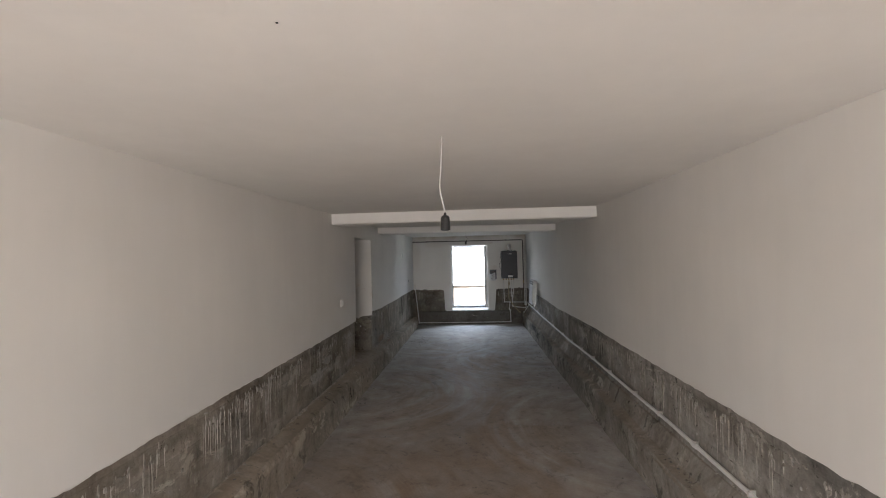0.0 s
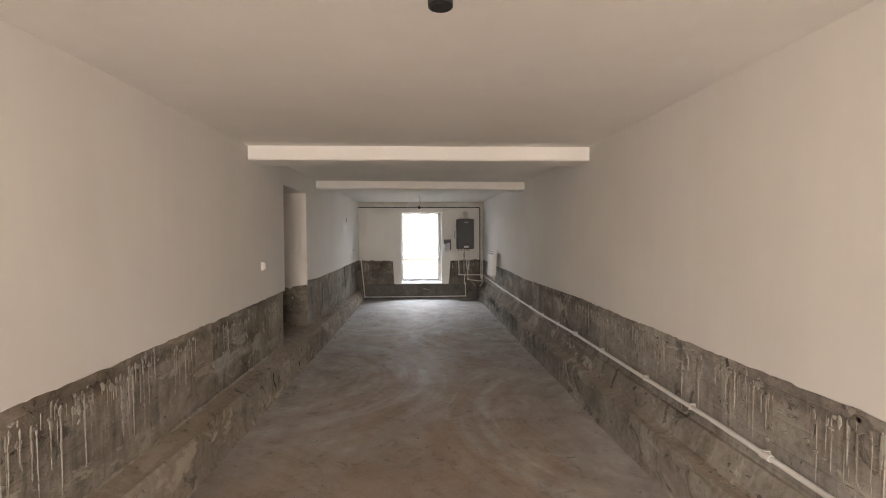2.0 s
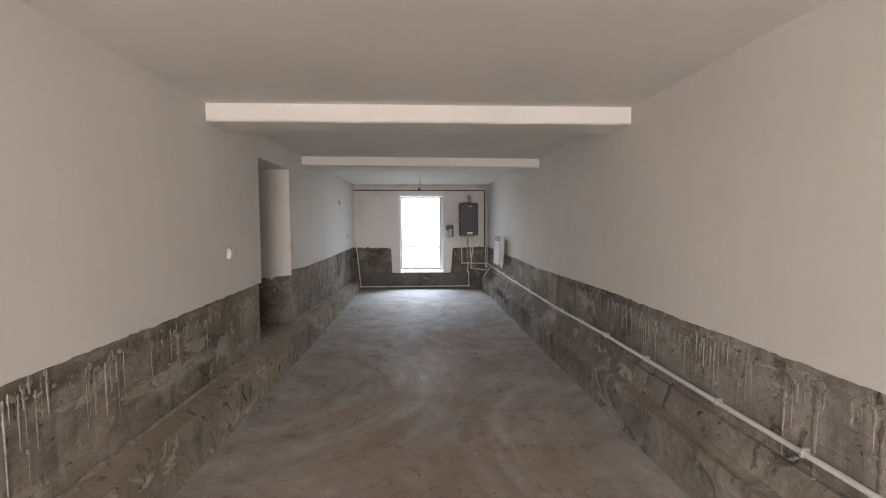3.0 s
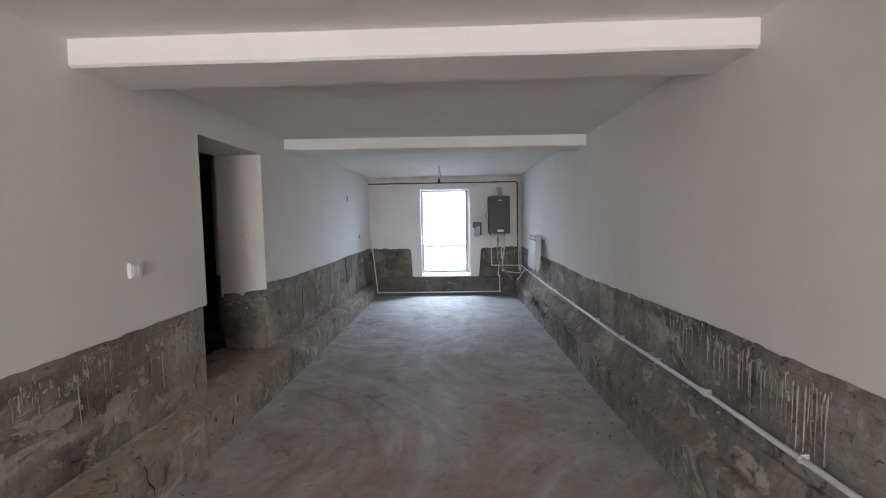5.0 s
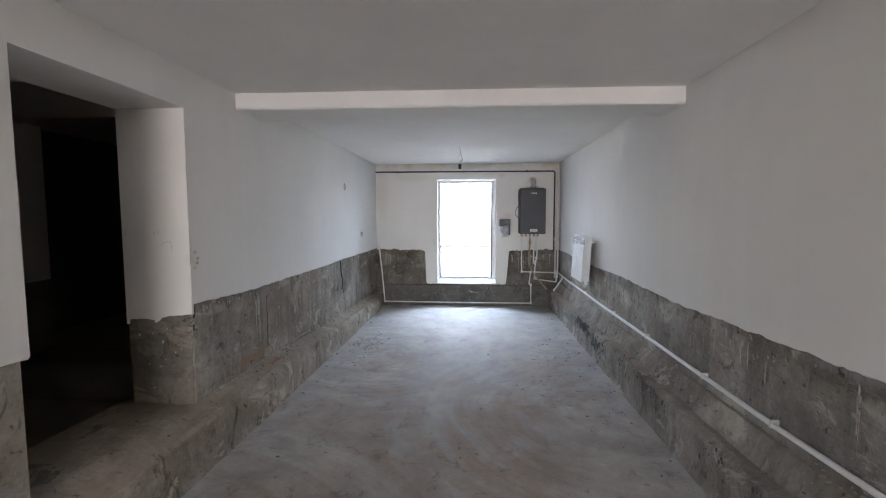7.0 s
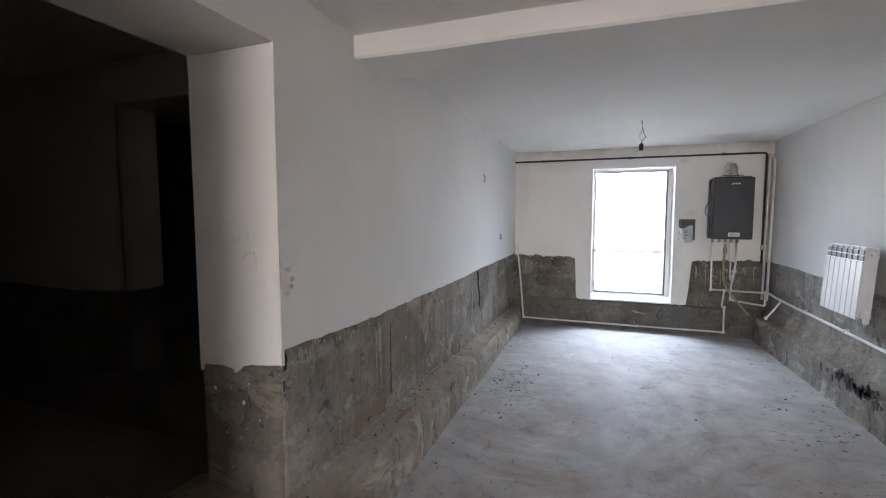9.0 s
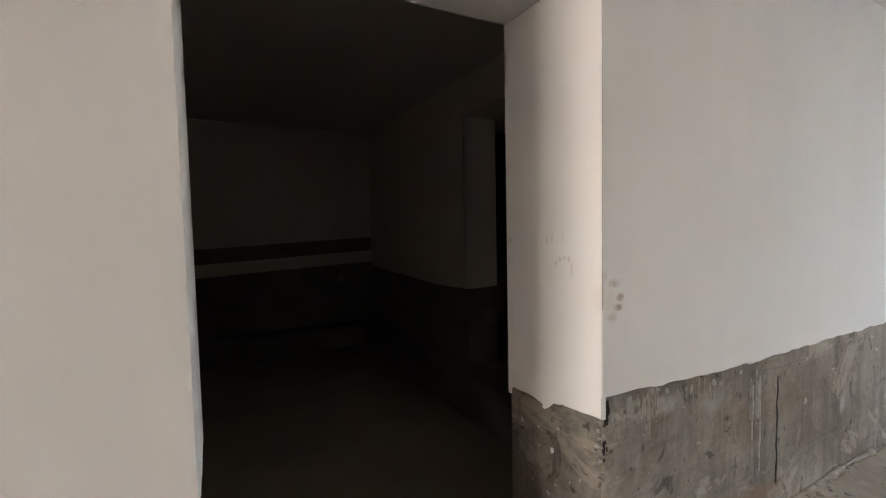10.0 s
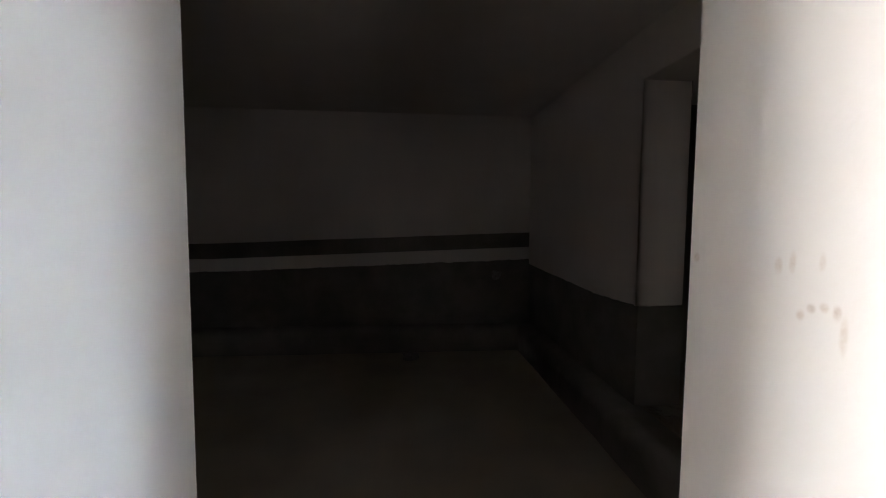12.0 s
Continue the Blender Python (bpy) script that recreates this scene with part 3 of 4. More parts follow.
# darker concrete on the reveal side, the wall's own concrete past the corner
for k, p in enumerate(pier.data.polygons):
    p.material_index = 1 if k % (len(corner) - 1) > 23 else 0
LOW_W = at((-3, .93), (2.4, .938), (3.36, .955), (5.06, .958), (5.67, .963), (6.62, .97))
LOW_W2 = at((7.69, .985), (8.0, .968), (8.26, .958), (8.9, .956), (10.1, .95), (10.64, .962), (12.5, .965), (12.8, .965))
coat = sheet(west, REAR, OP0 - .002, LOW_W, flat(2.7), COAT, seed=1)
sheet(west, OP1 + .002, FAR, LOW_W2, flat(2.7), COAT, bm=coat, seed=2)
sheet(west, OP0 - .0018, OP1 + .0018, flat(OP_TOP + .001), flat(2.7), COAT, rag=0, bm=coat)
part("plaster_coat", coat, PLASTER_MARKED, wall_west, "off-white paint over plaster, ragged lower edge")
# plaster of the reveal
reveal = bmesh.new()
sheet(lambda u, z, d: Vector((u, OP0 - .025 + d, z)), DEEP, WX - .003, at((DEEP, .935), (-1.9, .94), (WX, .965)), flat(OP_TOP), .025, .02, .016, reveal, 4)
sheet(lambda u, z, d: Vector((u, OP1 + COAT - d, z)), DEEP, WX - .003, at((DEEP, .862), (-1.83, .866), (-1.81, .90), (WX, .92)), flat(OP_TOP), COAT, .02, .012, reveal, 5)
part("reveal_plaster", reveal, PLASTER_MARKED, wall_west)
head = box(DEEP + .002, WX - .001, OP0 + .001, OP1 - .001, OP_TOP + .001, OP_TOP + .013)
part("lintel_plaster", head, PLASTER, wall_west)

wall_east = setting("wall_east", box(EX + COAT, EX + .32, REAR, FAR + .4, -.1, 2.8), EAST_CONCRETE)
LOW_E = at((-3, .94), (2.33, .955), (5.0, .948), (5.9, .958), (7.65, .925), (8.3, .905), (9.5, .935), (10.4, .922), (12.4, .95), (12.8, .95))
part("plaster_coat", sheet(east, REAR, FAR, LOW_E, flat(2.7), COAT, seed=8), PLASTER, wall_east, "off-white paint over plaster, ragged lower edge")

WIN0, WIN1, SILL, HEAD = -.511, .519, .331, 2.177
wall_north = bmesh.new()
block(wall_north, WX - COAT + .001, WIN0 - .012, FAR + COAT, FAR + .34, -.1, 2.8)
block(wall_north, WIN1 + .012, EX + COAT - .001, FAR + COAT, FAR + .34, -.1, 2.8)
block(wall_north, WIN0 - .012, WIN1 + .012, FAR + COAT, FAR + .34, -.1, SILL - .012)
block(wall_north, WIN0 - .012, WIN1 + .012, FAR + COAT, FAR + .34, HEAD + .012, 2.8)
# bare patches beside the window: the backlit wall's shade is in this darker concrete
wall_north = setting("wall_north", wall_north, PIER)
coat = sheet(north, WX, WIN0, at((-1.6, .945), (-.80, .942), (-.735, .91), (-.722, .72), (-.712, .36), (-.69, .335), (-.5, .33)), flat(2.7), COAT, .008, .026, seed=11)
sheet(north, WIN1, EX, at((.5, .33), (.695, .335), (.705, .40), (.722, .55), (.735, .75), (.75, .915), (.79, .945), (1.6, .945)), flat(2.7), COAT, .008, .026, coat, 12)
sheet(north, WIN0, WIN1, flat(HEAD), flat(2.7), COAT, rag=0, bm=coat)
part("plaster_coat", coat, PLASTER_DAMP, wall_north, "off-white paint over plaster with bare patches")
lining = bmesh.new()
block(lining, WIN0 - .011, WIN0, FAR + .001, FAR + .33, SILL, HEAD)
block(lining, WIN1, WIN1 + .011, FAR + .001, FAR + .33, SILL, HEAD)
block(lining, WIN0, WIN1, FAR + .001, FAR + .33, HEAD + .001, HEAD + .011)
part("reveal_plaster", lining, PLASTER, wall_north)
part("footing_band", sheet(lambda u, z, d: Vector((u, FAR + .02 - d, .62 - z)), -1.47, 1.47, flat(.295), flat(.70), .045, .03, .006, seed=14), BAND, wall_north, "smooth grey rendered footing below the window")

# rear wall with the entrance
wall_south = bmesh.new()
block(wall_south, -2.05, -1.28, REAR - .3, REAR, -.1, 2.8)
block(wall_south, 1.08, 1.95, REAR - .3, REAR, -.1, 2.8)
block(wall_south, -1.28, 1.08, REAR - .3, REAR, 2.35, 2.8)
setting("wall_south", wall_south, PLASTER)

ceiling = bmesh.new()
block(ceiling, WX - .3, EX + .2, REAR - .2, 5.9, NEAR_CEIL, 2.76)
block(ceiling, -.9, EX - .02, .9, 1.82, NEAR_CEIL - .004, NEAR_CEIL + .01)
middle = block(bmesh.new(), WX - .3, EX + .2, 5.9, 8.5, MID_CEIL, 2.76)
for v in middle.verts:
    if v.co.z < 2.6:
        v.co.z += -.0065 * v.co.x      # the slab falls a little towards the east
tmp = bpy.data.meshes.new("slab")
middle.to_mesh(tmp)
middle.free()
ceiling.from_mesh(tmp)
bpy.data.meshes.remove(tmp)
block(ceiling, WX - .3, EX + .2, 8.5, FAR + .3, FAR_CEIL, 2.76)
setting("ceiling", ceiling, CEILING)
setting("roof_slab", box(-6.6, 1.95, REAR - .3, FAR + .4, 2.805, 3.05), CONCRETE)


def beam(name, y0, y1, z0, z1, seed, fall=0.0):
    bm = bmesh.new()
    n = 60
    rows = []
    for i in range(n + 1):
        x = WX - .005 + (EX - WX + .01) * i / n
        w = -fall * x + .004 * noise.noise((x * 2.2, seed, 0)) + .0015 * noise.noise((x * 12, seed, 0))
        v = .004 * noise.noise((x * 1.8, seed, 4))
        rows.append([bm.verts.new(q) for q in ((x, y0 + v, z1), (x, y0 + v, z0 + w + .012), (x, y0 + v + .012, z0 + w), (x, y1 + v - .012, z0 + w), (x, y1 + v, z0 + w + .012), (x, y1 + v, z1))])
    for a, b in zip(rows, rows[1:]):
        for k in range(5):
            bm.faces.new((a[k], a[k + 1], b[k + 1], b[k]))
    return setting(name, bm, CEILING)


beam("beam_1", 5.66, 6.04, 2.312, 2.5, 1)
beam("beam_2", 8.274, 8.655, 2.314, 2.5, 6, .007)

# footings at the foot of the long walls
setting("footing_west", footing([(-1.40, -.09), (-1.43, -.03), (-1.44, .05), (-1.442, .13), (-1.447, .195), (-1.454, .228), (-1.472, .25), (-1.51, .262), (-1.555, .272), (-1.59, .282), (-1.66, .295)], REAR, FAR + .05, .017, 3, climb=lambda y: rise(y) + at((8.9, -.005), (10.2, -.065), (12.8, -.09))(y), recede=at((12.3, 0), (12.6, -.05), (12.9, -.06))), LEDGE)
setting("footing_east", footing([(1.42, -.09), (1.455, -.03), (1.46, .06), (1.45, .14), (1.45, .215), (1.452, .240), (1.462, .250), (1.50, .254), (1.538, .260), (1.548, .270), (1.572, .325), (1.60, .39), (1.66, .41)], REAR, FAR + .05, .017, 21, climb=rise), EAST_LEDGE)
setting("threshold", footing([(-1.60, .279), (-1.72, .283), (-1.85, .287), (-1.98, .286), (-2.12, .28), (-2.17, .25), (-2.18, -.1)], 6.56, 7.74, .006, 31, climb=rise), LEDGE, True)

# ---------------------------------------------------------------- the dark room
setting("floor_dark_room", box(DW - .1, DEEP - .05, DS - .1, DN + 4.3, -.2, DARK_FLOOR), SCREED)
setting("ceiling_dark_room", box(DW - .1, DEEP + .01, DS - .1, DN + 4.3, DARK_CEIL, 2.795), DARK_PAINT)
dark_west = setting("wall_dark_west", box(DW - .3, DW - COAT, DS - .2, DN + .4, -.1, 2.79), DARK_CONCRETE)
dw = lambda u, z, d: Vector((DW - COAT + d, u, z))
slope = lambda z: at((5.0, z - .14), (8.6, z))
coat = sheet(dw, DS, DN, slope(1.352), flat(2.7), COAT, .05, .004, seed=41)
sheet(dw, DS, DN, slope(1.042), slope(1.186), COAT, .03, .014, coat, 42)
part("plaster_coat", coat, DARK_PAINT, dark_west, "painted plaster with an unpainted slot")
DOP0, DOP1, DTOP = -3.77, -2.56, 2.352
dark_north = bmesh.new()
block(dark_north, DW - .2, DOP0 - .006, DN + COAT, DN + .32, -.1, 2.79)
block(dark_north, DOP1, DEEP + .005, DN + COAT, DN + .32, -.1, 2.79)
block(dark_north, DOP0 - .006, DOP1, DN + COAT, DN + .32, DTOP + .012, 2.79)
dark_north = setting("wall_dark_north", dark_north, DARK_CONCRETE)
dn = lambda u, z, d: Vector((u, DN + COAT - d, z))
coat = sheet(dn, DW, DOP0, at((-6.2, .985), (-4.3, .94), (-3.75, .965)), flat(2.7), COAT, .04, .01, seed=43)
sheet(dn, DOP1, DEEP, flat(.96), flat(2.7), COAT, .04, .01, coat, 44)
sheet(dn, DOP0, DOP1, flat(DTOP), flat(2.7), COAT, rag=0, bm=coat)
sheet(lambda u, z, d: Vector((DOP0 - COAT + d, u, z)), DN, DN + .31, flat(.96), flat(DTOP), COAT, .03, .006, coat, 45)
block(coat, DOP0, DOP1, DN + .002, DN + .31, DTOP + .001, DTOP + .011)
part("plaster_coat", coat, DARK_PAINT, dark_north)
setting("wall_dark_south", box(DW - .2, DEEP + .005, DS - .2, DS, -.1, 2.79), DARK_PAINT)
# the unlit room beyond: unseen walls added, coloured dark so its doorway reads black
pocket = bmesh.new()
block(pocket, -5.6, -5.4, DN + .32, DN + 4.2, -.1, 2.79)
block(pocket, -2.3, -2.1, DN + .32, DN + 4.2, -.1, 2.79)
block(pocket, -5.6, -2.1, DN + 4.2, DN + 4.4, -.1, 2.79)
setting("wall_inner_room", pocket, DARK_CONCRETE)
setting("footing_dark_west", footing([(DW + .18, -.05), (DW + .15, .05), (DW + .15, .22), (DW + .12, .27), (DW + .02, .29), (DW - .05, .295)], DS, DN, .014, 51), DARK_CONCRETE, True)
bm = footing([(.17, -.04), (.15, .05), (.15, .2), (.13, .28), (.06, .31), (-.05, .32)], -6.2, -2.1, .018, 61)
for v in bm.verts:
    v.co = Vector((v.co.y, DN - v.co.x, v.co.z))
setting("footing_dark_north", bm, DARK_CONCRETE, True)
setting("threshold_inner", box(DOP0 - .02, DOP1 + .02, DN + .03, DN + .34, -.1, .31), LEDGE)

def rough_lump(centre, size, seed):
    bm = bmesh.new()
    bmesh.ops.create_icosphere(bm, subdivisions=2, radius=1)
    for v in bm.verts:
        n = 1 + .45 * noise.noise(v.co * 1.4 + Vector((seed, 0, 0))) + .2 * noise.noise(v.co * 4 + Vector((0, seed, 0)))
        v.co = Vector((v.co.x * size[0] * n, v.co.y * size[1] * n, v.co.z * size[2] * n)) + Vector(centre)
    return bm


spot = tagged(part("mortar_spot", rough_lump((DW - COAT, 8.162, .86), (.012, .062, .06), 2), MORTAR), "round light mortar dab on the bare concrete", "mortar dab")
lump = tagged(part("mortar_lump", rough_lump((-5.70, 7.175, DARK_FLOOR + .035), (.07, .10, .045), 7), MORTAR), "broken lump of mortar lying on the floor", "mortar lump")

# ---------------------------------------------------------------- outdoors
setting("ground", box(-400, 400, -400, 400, -.4, -.22), EARTH)
setting("pavement_yard", box(-6, 6, FAR + .35, 16.4, -.215, .22), YARD)
setting("pavement_entrance", box(-6, 6, -9, REAR - .31, -.215, .25), YARD)
yard_wall = setting("yard_wall", box(-9, 9, 16.45, 16.7, -.21, 2.9), YARD_WALL)
part("plinth", box(-9, 9, 16.36, 16.449, .2, .80, .01), PLINTH, yard_wall, "brown stone plinth")
part("ledge", box(-9, 9, 16.30, 16.448, .803, .87, .008), YARD_WALL, yard_wall)

# ---------------------------------------------------------------- window
win = tagged(part("window_1", box(WIN0 + .003, WIN0 + .03, FAR + .22, FAR + .29, SILL + .06, HEAD - .005, .004), UPVC), "tall narrow window with thin frame, sash edges shaded grey", "window", kind="structure")
part("window_frame", box(WIN1 - .06, WIN1 - .003, FAR + .22, FAR + .29, SILL + .06, HEAD - .005, .004), UPVC, win)
part("window_frame", box(WIN0 + .03, WIN1 - .06, FAR + .221, FAR + .289, HEAD - .03, HEAD - .006, .004), UPVC, win)
part("window_frame", box(WIN0 + .03, WIN1 - .06, FAR + .221, FAR + .289, SILL + .061, SILL + .085, .004), UPVC, win)
# dark grey stands for the backlit shade on the white window's sash edges
part("sash_edge", box(WIN1 - .082, WIN1 - .061, FAR + .195, FAR + .285, SILL + .088, HEAD - .032, .002), SASH_SHADE, win, "sash edge, dark grey for its backlit shade")
part("sash_edge", box(WIN0 + .031, WIN0 + .041, FAR + .205, FAR + .285, SILL + .088, HEAD - .032, .002), SASH_SHADE, win)
part("sash_edge", box(WIN0 + .042, WIN1 - .083, FAR + .205, FAR + .285, HEAD - .044, HEAD - .033, .002), SASH_SHADE, win)
part("sash_edge", box(WIN0 + .042, WIN1 - .083, FAR + .205, FAR + .285, SILL + .088, SILL + .107, .002), SASH_SHADE, win)
pane = part("pane", box(WIN0 + .042, WIN1 - .083, FAR + .25, FAR + .256, SILL + .108, HEAD - .045), GLASS, win)
pane.visible_shadow = False
part("window_sill", box(WIN0 + .001, WIN1 - .001, FAR - .012, FAR + .30, SILL + .001, SILL + .026, .006), UPVC, win, "white sill board")

# ---------------------------------------------------------------- heating corner
def lathe(profile, centre, axis="z", sides=20):
    """A turned shape; profile is a line of (radius, along)."""
    bm = bmesh.new()
    rings = []
    for r, h in profile:
        ring = []
        for k in range(sides):
            a = 2 * math.pi * k / sides
            p = (r * math.cos(a), r * math.sin(a), h)
            if axis == "y":
                p = (p[0], p[2], p[1])
            elif axis == "x":
                p = (p[2], p[0], p[1])
            ring.append(bm.verts.new(Vector(p) + Vector(centre)))
        rings.append(ring)
    for a, b in zip(rings, rings[1:]):
        for k in range(sides):
            bm.faces.new((a[k], a[(k + 1) % sides], b[(k + 1) % sides], b[k]))
    bm.faces.new(rings[0])
    bm.faces.new(rings[-1])
    return bm


def boiler():
    x0, x1, z0, z1, y0, y1 = .902, 1.327, 1.238, 1.988, 12.475, 12.785
    b = thing("boiler", ((x0 + x1) / 2, y1, z0), "graphite grey wall-hung gas boiler with a small control panel", "boiler")
    part("casing", box(x0, x1, y0 + .022, y1, z0, z1, .008), GREY_ENAMEL, b)
    part("front_panel", box(x0 + .002, x1 - .002, y0, y0 + .02, z0 + .003, z1 - .003, .007), GREY_ENAMEL, b)
    panel = part("control_panel", box(1.075, 1.175, y0 - .005, y0 + .002, z0 + .085, z0 + .165, .003), DARK_PLASTIC, b, "black glossy display")
    part("rating_label", box(1.07, 1.19, y0 - .007, y0 + .002, z0 + .035, z0 + .083, .001), LABEL_WHITE, b, "white rating label")
    for k in range(3):
        part("print_line", box(1.08, 1.18 - .02 * k, y0 - .0082, y0 - .006, z0 + .045 + .012 * k, z0 + .049 + .012 * k), INK, panel)
    badge = bmesh.new()
    for k in range(5):
        block(badge, 1.085 + .019 * k, 1.098 + .019 * k, y0 - .003, y0 + .001, z1 - .085 + .004 * (k % 2), z1 - .068 + .003 * (k % 3))
    part("badge", badge, CHROME, b, "small silver emblem")
    part("top_plate", box(x0 + .02, x1 - .02, y0 + .05, y1 - .03, z1 + .001, z1 + .012, .003), DARK_PLASTIC, b)
    for x in (.955, 1.03, 1.10, 1.165, 1.23):
        part("connector", lathe([(.012, -.05), (.018, -.05), (.018, -.028), (.013, -.026), (.013, .0)], (x, 12.70, z0), sides=10), BRASS, b)
    part("side_cable", tube(curve_through([(x0 + .03, 12.55, z1 + .014), (x0 - .012, 12.58, z1 - .02), (x0 - .02, 12.6, z1 - .16), (x0 - .008, 12.6, z1 - .26), (x0 - .055, 12.6, z1 - .34),
         (x0 - .06, 12.61, z1 - .43), (x0 - .012, 12.61, z1 - .50), (x0 - .012, 12.6, z1 - .68), (x0 + .03, 12.62, z0 - .01)]), .0045, 6), BAKELITE, b, "thin black cable", True)
    part("loose_wire", tube(curve_through([(x0 + .06, 12.5, z1 + .004), (x0 + .10, 12.52, z1 + .03), (x0 + .2, 12.53, z1 + .022), (x0 + .3, 12.55, z1 + .032), (x0 + .33, 12.56, z1 + .006)]), .004, 6), BAKELITE, b, "", True)


boiler()


def flue():
    f = thing("flue_pipe", (1.135, 12.62, 2.0), "dull aluminium flue elbow rising from the boiler into the wall", "flue")
    part("base_collar", lathe([(.062, .0), (.062, .018), (.05, .022), (.05, .04)], (1.135, 12.62, 2.001)), CHROME, f, smooth=False)
    path = [(1.135, 12.62, 2.032), (1.135, 12.62, 2.072)] + [(1.135, 12.62 + .07 * (1 - math.cos(a)), 2.072 + .07 * math.sin(a)) for a in (radians(15 * k) for k in range(1, 7))] + [(1.135, 12.79, 2.142)]
    part("elbow", tube(path, .042, 18), CHROME, f, smooth=True)
    for k in range(4):
        a = radians(18 + 18 * k)
        c = Vector((1.135, 12.62 + .07 * (1 - math.cos(a)), 2.072 + .07 * math.sin(a)))
        d = Vector((0, math.sin(a), math.cos(a)))
        part("seam_ring", tube([c - d * .003, c + d * .003], .0445, 18), CHROME, f)
    part("wall_collar", lathe([(.065, -.004), (.065, .006), (.044, .009)], (1.135, 12.79, 2.142), "y"), CHROME, f)


flue()


def meter_box():
    g = thing("meter_box", (.67, 12.8, 1.2), "dark grey control box with paper sheets tucked over it", "control box")
    part("back_plate", box(.578, .765, 12.76, 12.797, 1.205, 1.48, .006), METER_GREY, g)
    part("lid", box(.584, .759, 12.735, 12.759, 1.211, 1.474, .008), METER_GREY, g)
    part("lid_rim", box(.60, .745, 12.73, 12.736, 1.40, 1.455, .004), DARK_PLASTIC, g)
    bm = bmesh.new()
    n, k = 12, 10
    rows = []
    for i in range(n + 1):
        row = []
        for j in range(k + 1):
            u, v = i / n, j / k
            x = .545 + .185 * u + .02 * v * (1 - u)
            z = 1.40 - .03 * u - .23 * v * (.75 + .25 * u) - .03 * math.sin(u * 5)
            y = 12.722 - .014 * math.sin(3.1 * v) - .016 * noise.noise((u * 3.2, v * 3.2, 4)) - .006 * noise.noise((u * 9, v * 9, 1))
            row.append(bm.verts.new((x, y, z)))
        rows.append(row)
    for a, b in zip(rows, rows[1:]):
        for j in range(k):
            bm.faces.new((a[j], a[j + 1], b[j + 1], b[j]))
    bmesh.ops.solidify(bm, geom=bm.faces[:], thickness=.0015)
    sheetp = part("paper", bm, PAPER, g, "crumpled white printed paper")
    bars = bmesh.new()
    for k in range(6):
        x = .60 + .012 * (k % 2)
        z = 1.325 - .02 * k
        block(bars, x, x + (.05 if k % 3 else .075), 12.695 + .001 * k, 12.697 + .001 * k, z, z + .006)
    part("print_line", bars, INK, sheetp)


meter_box()

# gas pipe under the ceiling and down the corner
gas = thing("gas_pipe", (1.512, 12.78, 1.0), "black painted steel gas pipe along the wall top and down", "pipe")
part("pipe_run", tube(bend([(-1.598, 12.766, 2.312), (-.2, 12.766, 2.308), (1.512, 12.766, 2.302), (1.512, 12.766, .955)], .035), .0125, 12), BLACK_STEEL, gas, smooth=True)
for x in (-1.2, -.05, 1.05):
    part("clip", box(x - .008, x + .008, 12.75, 12.8, 2.288, 2.326, .002), BLACK_STEEL if x else CHROME, gas)
valve = part("valve", lathe([(.016, -.03), (.02, -.028), (.02, .028), (.016, .03)], (1.512, 12.766, 1.13), sides=12), BRASS, gas)
part("lever", box(1.525, 1.565, 12.735, 12.743, 1.11, 1.15, .003), LABEL_WHITE, valve, "white valve lever")
part("cap", lathe([(.015, 0), (.016, .02), (.014, .022)], (1.512, 12.766, .935), sides=12), BLACK_STEEL, gas)

# white pipes
duct = thing("corner_pipe", (1.565, 12.75, .5), "pair of dusty white plastic pipes in the room corner", "pipe")
for x, y, top in ((1.538, 12.75, 2.28), (1.572, 12.70, 2.22)):
    part("pipe_run", tube([(x + .006, y, top), (x + .004, y, 1.4), (x - .004, y, .47)], .0155, 10), DIRTY_PVC, duct, smooth=True)
    for z in (1.05, 1.9):
        part("clip", box(x - .014, 1.6, y - .012, y + .012, z - .01, z + .01, .003), PVC, duct)
part("sleeve", lathe([(.018, -.035), (.021, -.033), (.021, .033), (.018, .035)], (1.552, 12.745, 1.95), sides=12), PVC, duct)

heat = thing("heating_pipe", (1.13, 12.76, -.03), "white plastic heating pipes below the boiler and along the floor", "pipe")
R = .0115
part("flow_pipe", tube(bend([(.955, 12.70, 1.19), (.958, 12.72, .95), (.966, 12.735, .572), (1.25, 12.735, .566), (1.552, 12.735, .56)], .02), R, 10), PVC, heat, smooth=True)
part("return_pipe", tube(bend([(1.23, 12.70, 1.19), (1.225, 12.73, .9), (1.19, 12.735, .62), (1.185, 12.735, .45), (1.35, 12.725, .425), (1.555, 12.71, .40), (1.555, 12.71, .56)], .02), R, 10), PVC, heat, smooth=True)
part("floor_loop", tube(bend([(1.118, 12.735, .566), (1.095, 12.735, .36), (1.128, 12.752, .335), (1.132, 12.757, .016), (0, 12.757, .012), (-1.454, 12.757, .018), (-1.50, 12.757, .55), (-1.553, 12.757, 1.065)], .018), R, 10), PVC, heat, smooth=True)
part("end_tap", lathe([(.012, -.03), (.02, -.028), (.02, .012), (.012, .016), (.007, .04)], (-1.553, 12.757, 1.085), sides=12), DIRTY_PVC, heat)
for p in ((1.118, 12.735, .566), (.966, 12.735, .575), (1.552, 12.735, .56), (1.128, 12.75, .34), (1.132, 12.757, .018), (-1.452, 12.757, .02), (1.2, 12.735, .75), (1.19, 12.735, .46)):
    part("fitting", lathe([(.014, -.02), (.017, -.019), (.017, .019), (.014, .02)], p, sides=10), PVC, heat)
for z in (.82, .95):
    part("stopcock", box(1.185, 1.235, 12.705, 12.725, z - .012, z + .012, .004), LABEL_WHITE, heat)
